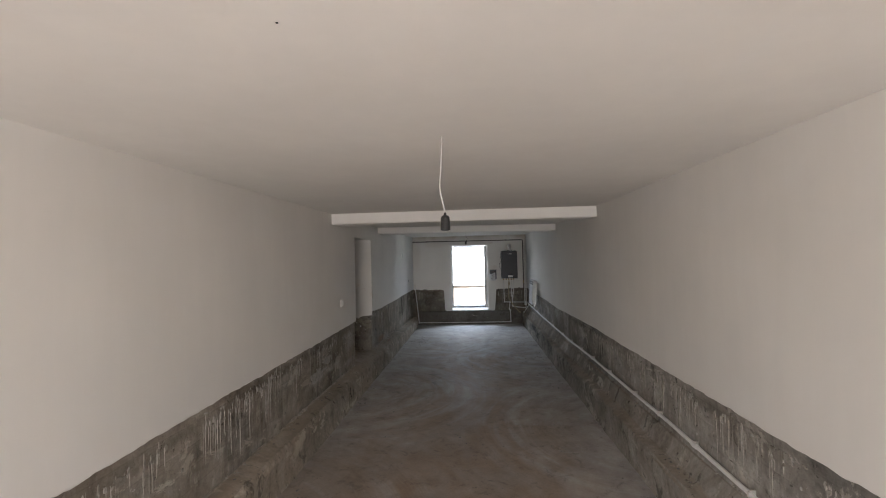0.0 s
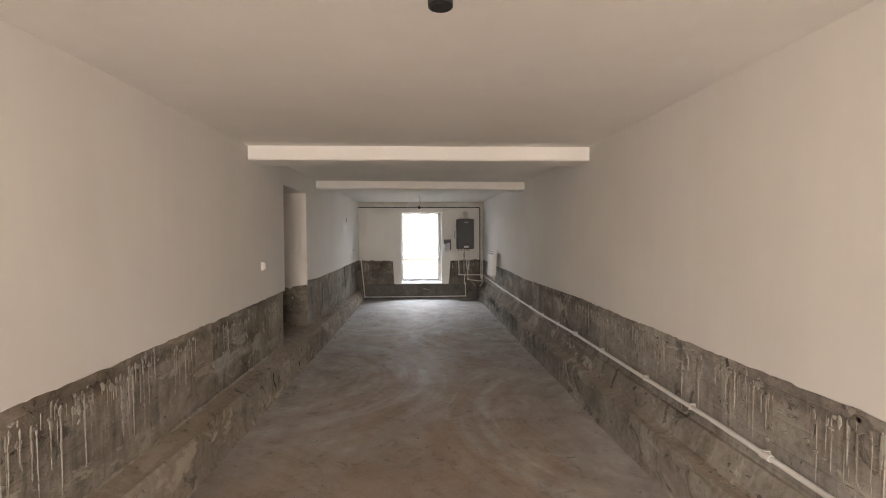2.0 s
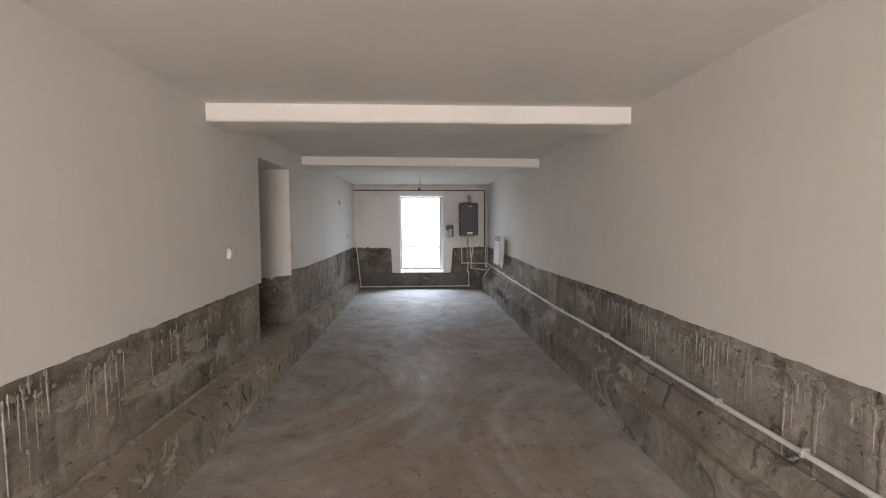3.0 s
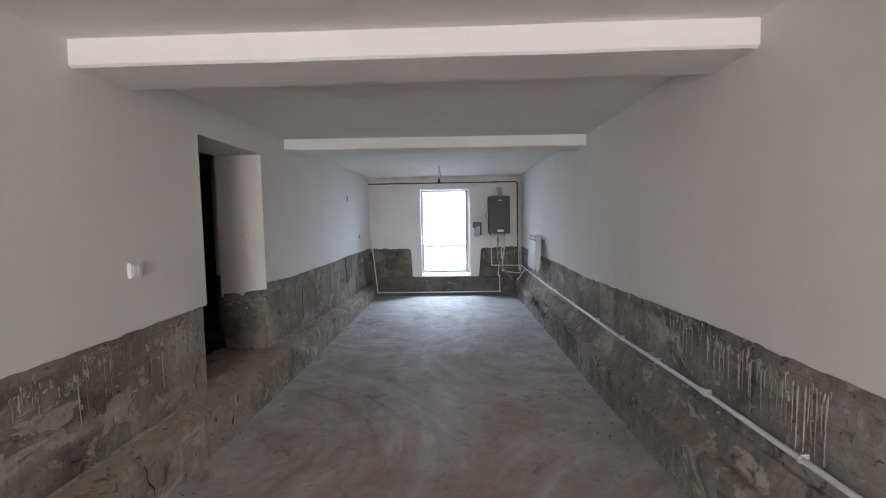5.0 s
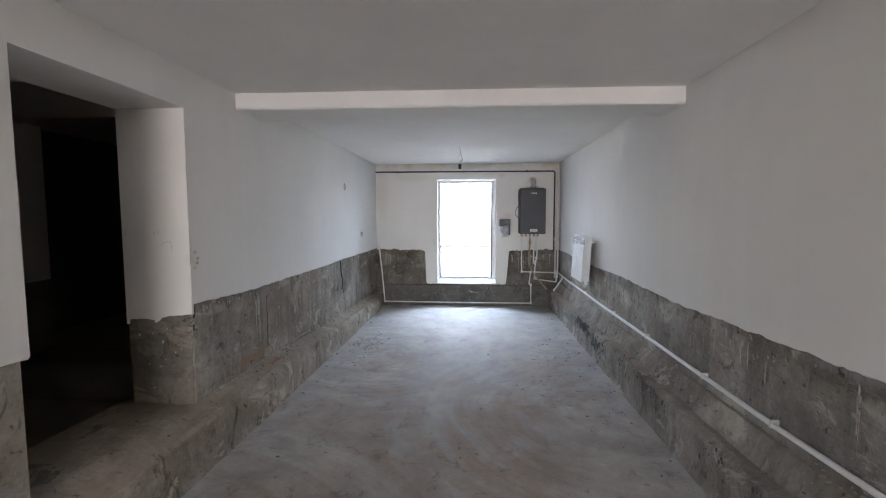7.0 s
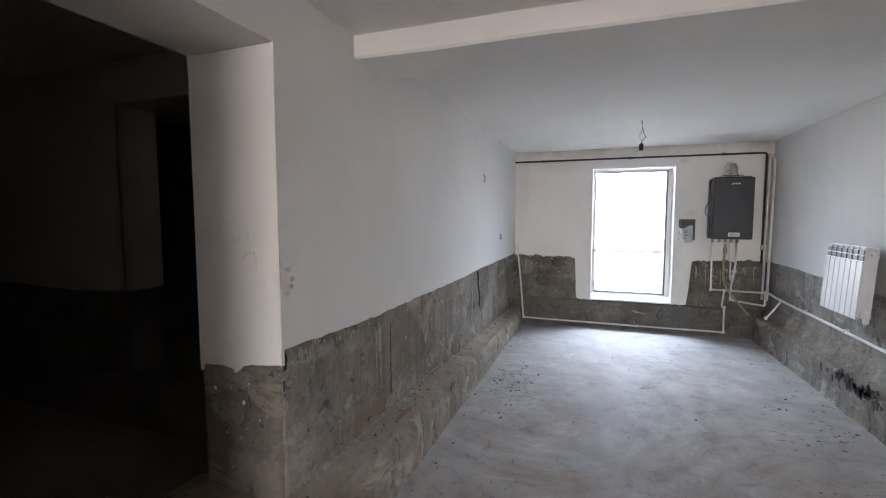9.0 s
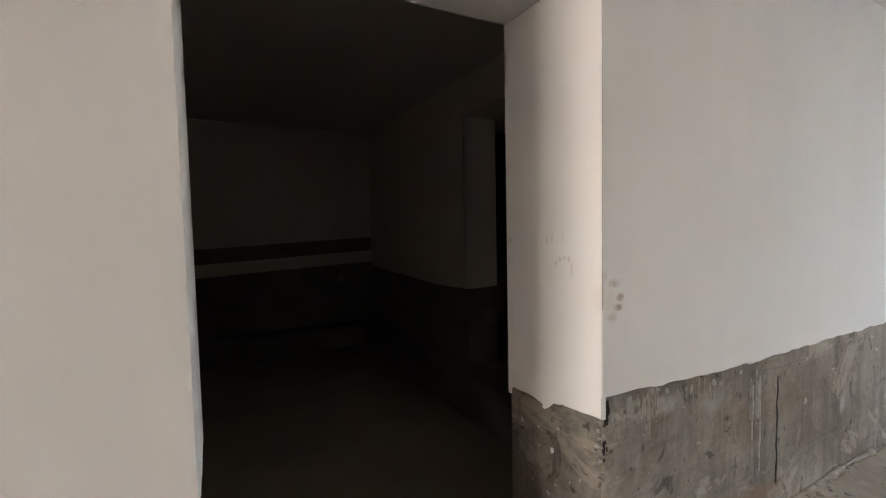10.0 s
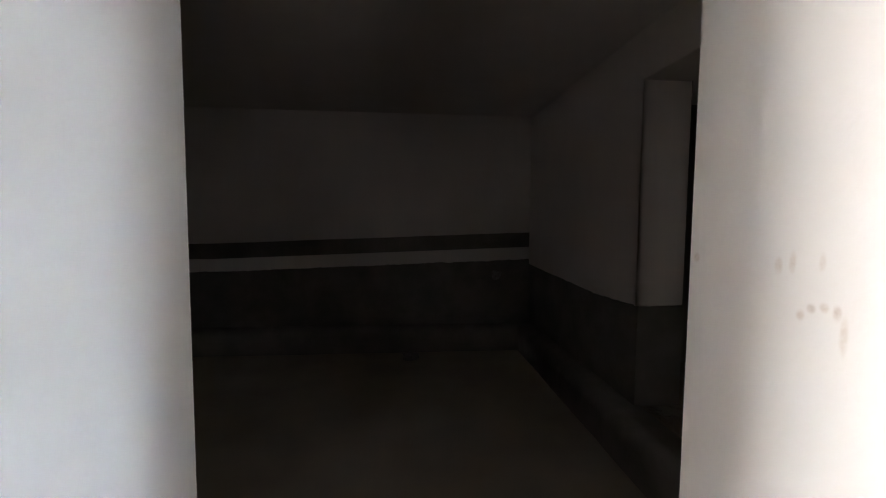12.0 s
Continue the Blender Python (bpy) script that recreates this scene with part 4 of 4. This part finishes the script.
part("inner_pipe", tube(bend([(1.165, 12.70, 1.17), (1.165, 12.71, .74), (1.185, 12.735, .70)], .02), .010, 10), PVC, heat, smooth=True)
for x in (-1.1, -.5, .1, .7):
    part("clip", box(x - .008, x + .008, 12.742, 12.776, -.003, .028, .003), DIRTY_PVC, heat)

hose = thing("drain_hose", (1.33, 12.72, .3), "yellowed corrugated drain hose hanging below the boiler", "hose")
pts = curve_through([(1.10, 12.70, 1.17), (1.10, 12.70, 1.06), (1.085, 12.70, .88), (1.10, 12.69, .68), (1.17, 12.68, .54), (1.26, 12.69, .43), (1.35, 12.72, .32), (1.40, 12.73, .27)], 9)
part("corrugated_tube", tube(pts, [.0125 if k % 2 else .0155 for k in range(len(pts))], 10), HOSE, hose)
part("hose_collar", lathe([(.016, -.04), (.024, -.036), (.024, .02), (.017, .03)], (1.10, 12.70, 1.09), sides=12), HOSE, hose)

rail = thing("supply_pipe", (1.56, 8.0, .5), "long white plastic supply pipe clipped above the footing", "pipe")
zs = at((-2, .55), (2.8, .563), (3.9, .578), (4.7, .571), (6, .566), (7.2, .536), (10, .524), (12.34, .545), (12.72, .56))
line = [(1.592 - .004 * noise.noise((y * .7, 0, 2)), y, zs(y) + .004 * noise.noise((y * 1.3, 1, 0))) for y in np.linspace(-2.4, 12.70, 100)]
part("pipe_run", tube([Vector(p) for p in line], .0135, 12), PVC, rail, smooth=True)
for y in (.9, 1.7, 2.87, 3.47, 4.03, 4.57, 5.33, 6.0, 6.6, 7.24, 7.88, 8.8, 9.7, 10.9, 11.7):
    clip = part("pipe_clip", box(1.577, 1.62, y - .007, y + .007, zs(y) - .0165, zs(y) + .0145, .003), DIRTY_PVC, rail)
    part("clip_tooth", box(1.588, 1.62, y - .007, y + .007, zs(y) + .015, zs(y) + .022, .002), DIRTY_PVC, clip)
for y in (3.46, 6.02):
    part("sleeve", lathe([(.015, -.03), (.0185, -.028), (.0185, .028), (.015, .03)], (1.592, y, zs(y)), "y", 12), PVC, rail)
stub = part("branch", tube([(1.588, 12.30, .54), (1.52, 12.30, .43), (1.455, 12.31, .33)], .011, 10), PVC, rail, smooth=True)
part("branch_end", lathe([(.012, -.02), (.016, -.018), (.016, .018), (.012, .02)], (1.452, 12.31, .33), sides=10), PVC, stub)


def radiator():
    y0, y1, z0, z1 = 10.385, 10.955, .738, 1.288
    r = thing("radiator", (1.55, (y0 + y1) / 2, z0), "white sectional aluminium radiator hung on the wall", "radiator")
    lean = Matrix.Translation((1.53, 0, z1)) @ Matrix.Rotation(radians(3.0), 4, "Y") @ Matrix.Translation((-1.53, 0, -z1))
    n = 7
    w = (y1 - y0) / n
    for i in range(n):
        a = y0 + i * w
        s = part("section", box(1.452, 1.464, a + .003, a + w - .003, z0, z1 - .105, .004, m=lean), RAD_WHITE, r)
        part("fin", box(1.464, 1.535, a + w / 2 - .012, a + w / 2 + .012, z0 + .01, z1 - .012, .003, m=lean), RAD_WHITE, s)
        part("shoulder", box(1.46, 1.54, a + .004, a + w - .004, z1 - .018, z1, .006, m=lean), RAD_WHITE, s)
        # grey louvre blocks stand for the shade inside the grille slots
        for k in range(2):
            part("louvre", box(1.456, 1.466, a + .010, a + w - .010, z1 - .058 - .044 * k, z1 - .024 - .044 * k, .003, m=lean), RAD_SHADE, s)
        part("bridge", box(1.4535, 1.462, a + .002, a + w - .002, z1 - .066, z1 - .060, .001, m=lean), RAD_WHITE, s)
    part("header", tube([lean @ Vector((1.50, y0 - .012, z1 - .05)), lean @ Vector((1.50, y1 + .012, z1 - .05))], .017, 12), RAD_WHITE, r, smooth=True)
    part("header", tube([lean @ Vector((1.50, y0 - .012, z0 + .045)), lean @ Vector((1.50, y1 + .012, z0 + .045))], .017, 12), RAD_WHITE, r, smooth=True)
    part("side_plate", box(1.462, 1.542, y0 - .002, y0 + .004, z0 + .012, z1 - .008, .002, m=lean), RAD_WHITE, r)
    valve = part("valve", lathe([(.012, -.04), (.018, -.038), (.02, 0), (.026, .006), (.026, .045), (.02, .05)], lean @ Vector((1.50, y0 - .035, z0 + .02)), sides=14), PVC, r, "white radiator valve")
    part("tail", tube(curve_through([lean @ Vector((1.50, y0 - .012, z0 + .045)), lean @ Vector((1.50, y0 - .035, z0 + .03)), lean @ Vector((1.50, y0 - .036, z0 - .05))]), .010, 8), CHROME, valve, smooth=True)
    for y in (y0 + .12, y1 - .12):
        part("bracket", box(1.51, 1.602, y - .008, y + .008, z1 - .085, z1 - .07, .002), CHROME, r)


radiator()

# ---------------------------------------------------------------- pendant lamp holders
def lamp_holder(base, label, cords):
    x, y, z = base
    p = thing("lamp_holder", base, label, "lamp holder", "bare lamp holders")
    part("socket", lathe([(.0165, .0), (.0208, .001), (.0212, .012), (.0200, .03), (.0198, .05), (.0180, .058), (.0125, .0635), (.006, .067)], (x, y, z), sides=24), BAKELITE, p, smooth=False)
    part("contact_ring", lathe([(.012, .003), (.0163, .0028), (.0163, -.0012), (.0145, -.0012)], (x, y, z), sides=20), BAKELITE, p)
    part("gland", lathe([(.005, .066), (.0055, .074), (.003, .078)], (x, y, z), sides=10), BAKELITE, p)
    for path, r, m in cords:
        part("cord", tube(curve_through([(x, y, z + .072)] + path, 6), r, 8), m, p, smooth=True)
    return p


lamp_holder((.017, 2.273, 2.0), "black lamp holder without bulb on a white cord",
            [([(.010, 2.275, 2.11), (-.004, 2.285, 2.18), (-.002, 2.30, 2.25), (.002, 2.34, 2.34), (.0, 2.40, 2.444)], .0027, CORD)])
lamp_holder((-.045, 11.0, 2.165), "black lamp holder on short tangled bare wires",
            [([(-.04, 11.0, 2.25), (-.065, 11.0, 2.30), (-.04, 11.0, 2.37), (-.05, 11.0, 2.452)], .0035, DIRTY_PVC),
             ([(-.03, 11.0, 2.27), (-.01, 11.0, 2.29), (-.03, 11.01, 2.35), (-.045, 11.0, 2.452)], .003, METER_GREY)])
rose = thing("ceiling_plug", (-.305, 1.358, 2.442), "tiny dark screw hole plug in the ceiling", "plug")
part("plug", lathe([(.003, .001), (.003, -.001), (.001, -.002)], (-.305, 1.358, 2.4375), sides=10), BAKELITE, rose)

# ---------------------------------------------------------------- wall fittings
sw = thing("light_switch", (-1.6, 5.98, 1.31), "ivory two-gang light switch on the painted wall", "light switch")
plate = part("plate", box(-1.602, -1.578, 5.936, 6.024, 1.266, 1.354, .006), SWITCH, sw)
for k in range(2):
    part("rocker", box(-1.579, -1.571 + .002 * k, 5.947 + .034 * k, 5.978 + .034 * k, 1.278, 1.342, .003), SWITCH, sw)

for y, z, tall in ((10.9, 1.935, .075), (11.74, 1.265, .06)):
    wb = thing("wall_outlet", (-1.6, y, z), "small empty wiring box with a grey cable end", "wiring box", "wiring boxes")
    part("ring", lathe([(.034, -.002), (.034, .004), (.026, .006), (.024, .001)], (-1.599, y, z), "x", 18), PLASTER, wb)
    part("cable_end", tube(curve_through([(-1.60, y, z + tall * .6), (-1.585, y + .006, z + tall * .25), (-1.583, y - .004, z - tall * .3), (-1.59, y + .003, z - tall * .6)]), .004, 6), METER_GREY, wb, smooth=True)


# ---------------------------------------------------------------- traces on walls and floor
def stuff(name, bm, material, label, category):
    return tagged(part(name, bm, material), label, category, kind="stuff")


bare_w = lambda u, z, d: Vector((WX - COAT + d, u, z + rise(u)))
bare_e = lambda u, z, d: Vector((EX + COAT - d, u, z + rise(u)))
bare_n = lambda u, z, d: Vector((u, FAR + COAT - d, z))
stuff("plaster_runs", drips(bare_w, [(.4, 1.6, 26, .73, .1, .4), (1.6, 2.6, 34, .74, .08, .4), (2.6, 3.4, 34, .75, .08, .42), (3.4, 4.2, 42, .76, .06, .42), (4.2, 4.9, 30, .78, .06, .36), (4.9, 5.7, 26, .79, .05, .30), (5.7, 6.6, 34, .80, .05, .32),
      (7.74, 7.99, 26, .87, .12, .42), (7.80, 7.95, 22, .88, .2, .45), (8.02, 8.6, 12, .84, .05, .2), (8.5, 8.56, 4, .85, .2, .4), (8.7, 10.4, 24, .80, .04, .22), (10.4, 12.6, 20, .80, .03, .18)], 5), DRIP, "dried whitish plaster runs on the bare concrete", "plaster runs")
stuff("plaster_runs", drips(bare_e, [(.6, 1.6, 22, .73, .06, .36), (1.6, 2.8, 40, .74, .06, .38), (2.8, 3.6, 40, .76, .06, .40), (3.6, 4.4, 46, .77, .06, .42), (4.4, 5.2, 44, .78, .06, .36), (5.2, 6.0, 44, .79, .05, .34), (6.0, 6.9, 34, .80, .04, .24), (6.9, 8.2, 30, .79, .03, .2), (8.4, 12.4, 44, .76, .03, .17)], 9), DRIP, "dried whitish plaster runs on the bare concrete", "plaster runs")
stuff("plaster_runs", drips(bare_n, [(-1.45, -.78, 34, .86, .06, .3), (.80, 1.45, 22, .84, .05, .28)], 13), DRIP, "dried whitish plaster runs beside the window", "plaster runs")


def patch(place, u, z, ru, rz, seed, bm, thick=.003, k=22):
    rnd = random.Random(seed)
    ring = []
    for i in range(k):
        a = 2 * math.pi * i / k
        r = 1 + .6 * noise.noise((math.cos(a) * 1.7, math.sin(a) * 1.7, seed * 1.37)) + .22 * rnd.uniform(-1, 1)
        ring.append((u + ru * r * math.cos(a), z + rz * r * math.sin(a)))
    outer = [bm.verts.new(place(a, b, .0004)) for a, b in ring]
    inner = [bm.verts.new(place(u + (a - u) * .88, z + (b - z) * .88, thick)) for a, b in ring]
    for i in range(k):
        bm.faces.new((outer[i], outer[(i + 1) % k], inner[(i + 1) % k], inner[i]))
    bm.faces.new(inner)
    return bm


bm = bmesh.new()
for u, z, ru, rz, s in ((5.45, .62, .16, .045, 1), (5.15, .53, .22, .05, 2), (3.9, .74, .05, .02, 3), (6.15, .72, .09, .03, 4), (2.42, .71, .045, .022, 6), (4.3, .66, .07, .015, 7), (8.5, .72, .03, .05, 8)):
    patch(bare_w, u, z, ru, rz, s, bm)
stuff("mortar_smears", bm, DRIP, "flat grey-white mortar smears on the concrete", "mortar smears")
bm = bmesh.new()
for u, z, ru, rz, s in ((4.0, .77, .035, .035, 11), (3.55, .78, .03, .02, 12), (5.05, .75, .03, .045, 13), (3.05, .79, .05, .03, 14), (6.9, .78, .06, .02, 15), (2.6, .76, .035, .02, 16)):
    patch(bare_e, u, z, ru, rz, s, bm)
stuff("mortar_smears", bm, DRIP, "flat grey-white mortar smears on the concrete", "mortar smears")
bm = bmesh.new()
for k, (dx, dz) in enumerate(((-.06, .01), (-.02, -.005), (.03, -.012), (.07, -.02))):
    patch(lambda u, z, d: Vector((u, FAR - .0255 - d, z)), .13 + dx, .205 + dz, .035, .010, 30 + k, bm, .002)
stuff("plaster_splash", bm, DRIP, "white plaster splash on the footing under the window", "splash")

# cracks
bm = tube([(WX - COAT + .001, 10.72 + .02 * k + .012 * math.sin(k * 1.9), .945 - .065 * k) for k in range(8)], [.013, .012, .009, .012, .008, .007, .005, .003], 6)
stuff("wall_crack", bm, CRACK, "dark crack running down the bare concrete", "crack")
bm = tube([(WX - COAT + .001, 8.685 + .004 * math.sin(k * 2.3), .86 - .055 * k) for k in range(9)], [.0015, .003, .002, .004, .002, .003, .003, .004, .002], 6)
stuff("wall_crack", bm, CRACK, "fine vertical crack in the bare concrete", "crack")
bm = tube([(-1.438 - .004 * math.sin(k), 5.75 + .012 * k + .01 * math.sin(k * 2), .30 - .04 * k) for k in range(6)], [.002, .005, .003, .006, .004, .002], 6)
tube([(-1.440 - .004 * math.sin(k), 6.75 - .03 * k + .01 * math.sin(k * 2), .275 - .045 * k) for k in range(5)], [.003, .006, .004, .006, .003], 6, bm)
stuff("footing_crack", bm, CRACK, "dark cracks in the concrete footing", "crack")

seam = tube([(WX + .0005, OP1 + .002, 1.24 + .12 * k) for k in range(8)], [.0007, .0005, .0004, .0005, .0004, .0005, .0004, .0003], 5)
stuff("edge_crack", seam, CRACK, "hairline crack along the plaster corner", "crack")


def stone(centre, size, seed):
    bm = bmesh.new()
    bmesh.ops.create_icosphere(bm, subdivisions=1, radius=1)
    for v in bm.verts:
        n = 1 + .5 * noise.noise(v.co * 1.3 + Vector((seed, 0, 0)))
        v.co = Vector((v.co.x * size * n, v.co.y * size * .8 * n, v.co.z * size * .55 * n)) + Vector(centre)
    return bm


rnd = random.Random(31)
chips = bmesh.new()
for k in range(46):
    z = rnd.uniform(.70, .955)
    piece = stone((WX - COAT - .004 + rnd.uniform(-.012, .012), OP1 + .014 + rnd.uniform(-.010, .012), z), rnd.uniform(.004, .011), k + 1500)
    me = bpy.data.meshes.new("chip")
    piece.to_mesh(me)
    piece.free()
    chips.from_mesh(me)
    bpy.data.meshes.remove(me)
stuff("broken_mortar", chips, SCUFF, "crumbling broken mortar along the pier corner", "broken mortar")
# flat dark patches: the shade within broken holes, put into colour
holes = bmesh.new()
for k in range(16):
    patch(lambda u, z, d: Vector((WX - COAT + .002 + d, u, z)), OP1 + .035 + rnd.uniform(-.012, .02), rnd.uniform(.78, .965), rnd.uniform(.004, .009), rnd.uniform(.006, .02), k + 60, holes, .003, 11)
for y, z, ry, rz in ((12.45, .335, .05, .02), (10.78, .58, .015, .02)):
    patch(lambda u, v, d: Vector((WX - COAT + .002 + d, u, v)), y, z, ry, rz, int(y * 10), holes, .003, 13)
stuff("hole_shade", holes, CRACK, "flat dark patches for the shade in broken concrete holes", "holes")
flecks = bmesh.new()
for x, z, r in ((-1.955, .79, .007), (-1.80, .745, .008), (-1.865, .80, .004), (-1.72, .68, .003), (-1.90, .60, .003), (-1.77, .83, .003)):
    patch(lambda u, v, d: Vector((u, OP1 - .003 - d, v)), x, z, r, r * 1.2, int(x * -100), flecks, .004, 11)
stuff("plaster_specks", flecks, LABEL_WHITE, "white plaster specks on the darker concrete reveal", "specks")

rnd = random.Random(77)
crumbs = bmesh.new()


def add_to(bm, piece):
    me = bpy.data.meshes.new("crumb")
    piece.to_mesh(me)
    piece.free()
    bm.from_mesh(me)
    bpy.data.meshes.remove(me)


for k in range(620):
    if k < 150:
        x, y = rnd.gauss(-1.14, .12), rnd.gauss(10.25, .30)
    elif k < 330:
        x, y = 1.40 - abs(rnd.gauss(0, .22)), rnd.uniform(6.4, 11.8)
    elif k < 430:
        x, y = -1.40 + abs(rnd.gauss(0, .10)), rnd.uniform(3.5, 12.3)
    else:
        x, y = rnd.uniform(-1.35, 1.35), rnd.uniform(3.6, 12.4)
    if not -1.40 < x < 1.40:
        continue
    s = .0025 + .012 * rnd.random() ** 4
    add_to(crumbs, stone((x, y, FLOOR_Z + rise(y) + s * .25), s, k))
stuff("mortar_crumbs", crumbs, RUBBLE, "scattered mortar crumbs on the dusty floor", "crumbs")
scuffs = bmesh.new()
for k in range(230):
    if k < 50:
        x, y = rnd.gauss(-1.1, .16), rnd.gauss(10.2, .35)
    elif k < 170:
        x, y = rnd.gauss(.95, .25), rnd.gauss(9.6, 1.0)
    else:
        x, y = rnd.uniform(-1.3, 1.3), rnd.uniform(6.5, 12.2)
    if abs(x) > 1.37 or y > 12.5:
        continue
    long = .004 + .022 * rnd.random() ** 2.5
    patch(lambda u, z, d: Vector((u, z, FLOOR_Z + rise(z) + .005 + .004 * d / .003)), x, y, long, long * rnd.uniform(.18, .45), k + 500, scuffs, .003, 9)
stuff("floor_scuffs", scuffs, SCUFF, "small dark chips and scuffs in the screed", "scuffs")
ledge_bits = bmesh.new()
for k in range(70):
    y = rnd.uniform(8.4, 9.1) if k < 22 else rnd.uniform(2, 12.4)
    s = rnd.uniform(.004, .012)
    west_side = k < 46
    x = rnd.uniform(-1.57, -1.49) if west_side else rnd.uniform(1.49, 1.54)
    piece = stone((x, y, (.268 if west_side else .26) + rise(y) + s * .2), s, k + 300)
    me = bpy.data.meshes.new("crumb")
    piece.to_mesh(me)
    piece.free()
    ledge_bits.from_mesh(me)
    bpy.data.meshes.remove(me)
# mortar squeezed out along the foot of the walls
for side, y0, y1, z0, seed in ((-1, .5, 6.62, .284, 3), (-1, 7.76, 9.6, .28, 8)):
    bead = []
    for k in range(round((y1 - y0) / .022)):
        y = y0 + .022 * k
        n = .5 + .9 * noise.noise((y * 1.6, seed, 0)) + .7 * noise.noise((y * 8, seed, 2)) + .4 * noise.noise((y * 24, seed, 5))
        bead.append(((side * (1.61 - .004 * n), y, z0 + rise(y) + .012 * noise.noise((y * 2.3, seed, 9))), max(.003, .017 * n)))
    stuff("mortar_bead", tube([p for p, r in bead], [r for p, r in bead], 8), BEAD, "pale uneven mortar bead along the wall foot", "mortar bead")
lumps = bmesh.new()
for k in range(260):
    y = rnd.uniform(2.4, 12.3)
    west_side = k % 2 == 0
    if OP0 - .05 < y < OP1 and west_side:
        continue
    if noise.noise((y * 1.8, 3 if west_side else 9, 0)) < -.05:
        continue
    s = rnd.uniform(.004, .014)
    at_wall = (rnd.uniform(-1.605, -1.575), y, .282 + rise(y) + rnd.uniform(-.01, .02)) if west_side else (rnd.uniform(1.585, 1.605), y, .41 + rise(y) + rnd.uniform(-.02, .03))
    piece = stone(at_wall, s, k + 900)
    me = bpy.data.meshes.new("lump")
    piece.to_mesh(me)
    piece.free()
    lumps.from_mesh(me)
    bpy.data.meshes.remove(me)
stuff("mortar_lumps", lumps, MORTAR, "rough light mortar lumps along the wall foot", "mortar lumps")
stuff("mortar_crumbs", ledge_bits, RUBBLE, "mortar crumbs lying on the concrete footings", "crumbs")
bm = bmesh.new()
ground = lambda u, z, d: Vector((u, z, FLOOR_Z + rise(z) + .006 + d))
patch(lambda u, z, d: Vector((WX + .09 + u, z, .277 + rise(z) + d)), 0, 8.62, .018, .13, 3, bm, .002)
stuff("brick_dust", bm, RED_CHALK, "reddish brick dust on the footing", "brick dust")
bm = bmesh.new()
for u, v, ru, rv, s in ((.96, 4.52, .05, .012, 1), (.91, 4.55, .03, .01, 2), (1.02, 4.49, .03, .008, 3)):
    patch(ground, u, v, ru, rv, s, bm, .003)
stuff("plaster_splash", bm, DRIP, "small white plaster splash on the floor", "splash")
bm = bmesh.new()
rnd = random.Random(5)
face = lambda u, v, d: Vector((1.446 - d * 1.5, u, v + rise(u)))
for k in range(230):
    if k < 60:
        y, z, size = rnd.gauss(10.35, .22), rnd.gauss(.205, .022), rnd.uniform(.5, 1.5)
    elif k < 95:
        y, z, size = rnd.gauss(9.75, .10), rnd.gauss(.15, .05), rnd.uniform(.4, 1.3)
    else:
        y = 9.6 - abs(rnd.gauss(0, 1.6))
        z, size = rnd.gauss(.19, .045), rnd.uniform(.15, .75)
        if noise.noise((y * 2.1, 4, 1)) < -.05:
            continue
    patch(face, y, z, .016 * size * rnd.uniform(.6, 1.4), .02 * size * rnd.uniform(.6, 1.7), k, bm, .003, 13)
stuff("tar_stains", bm, TAR, "black tar spots on the concrete footing", "stains")
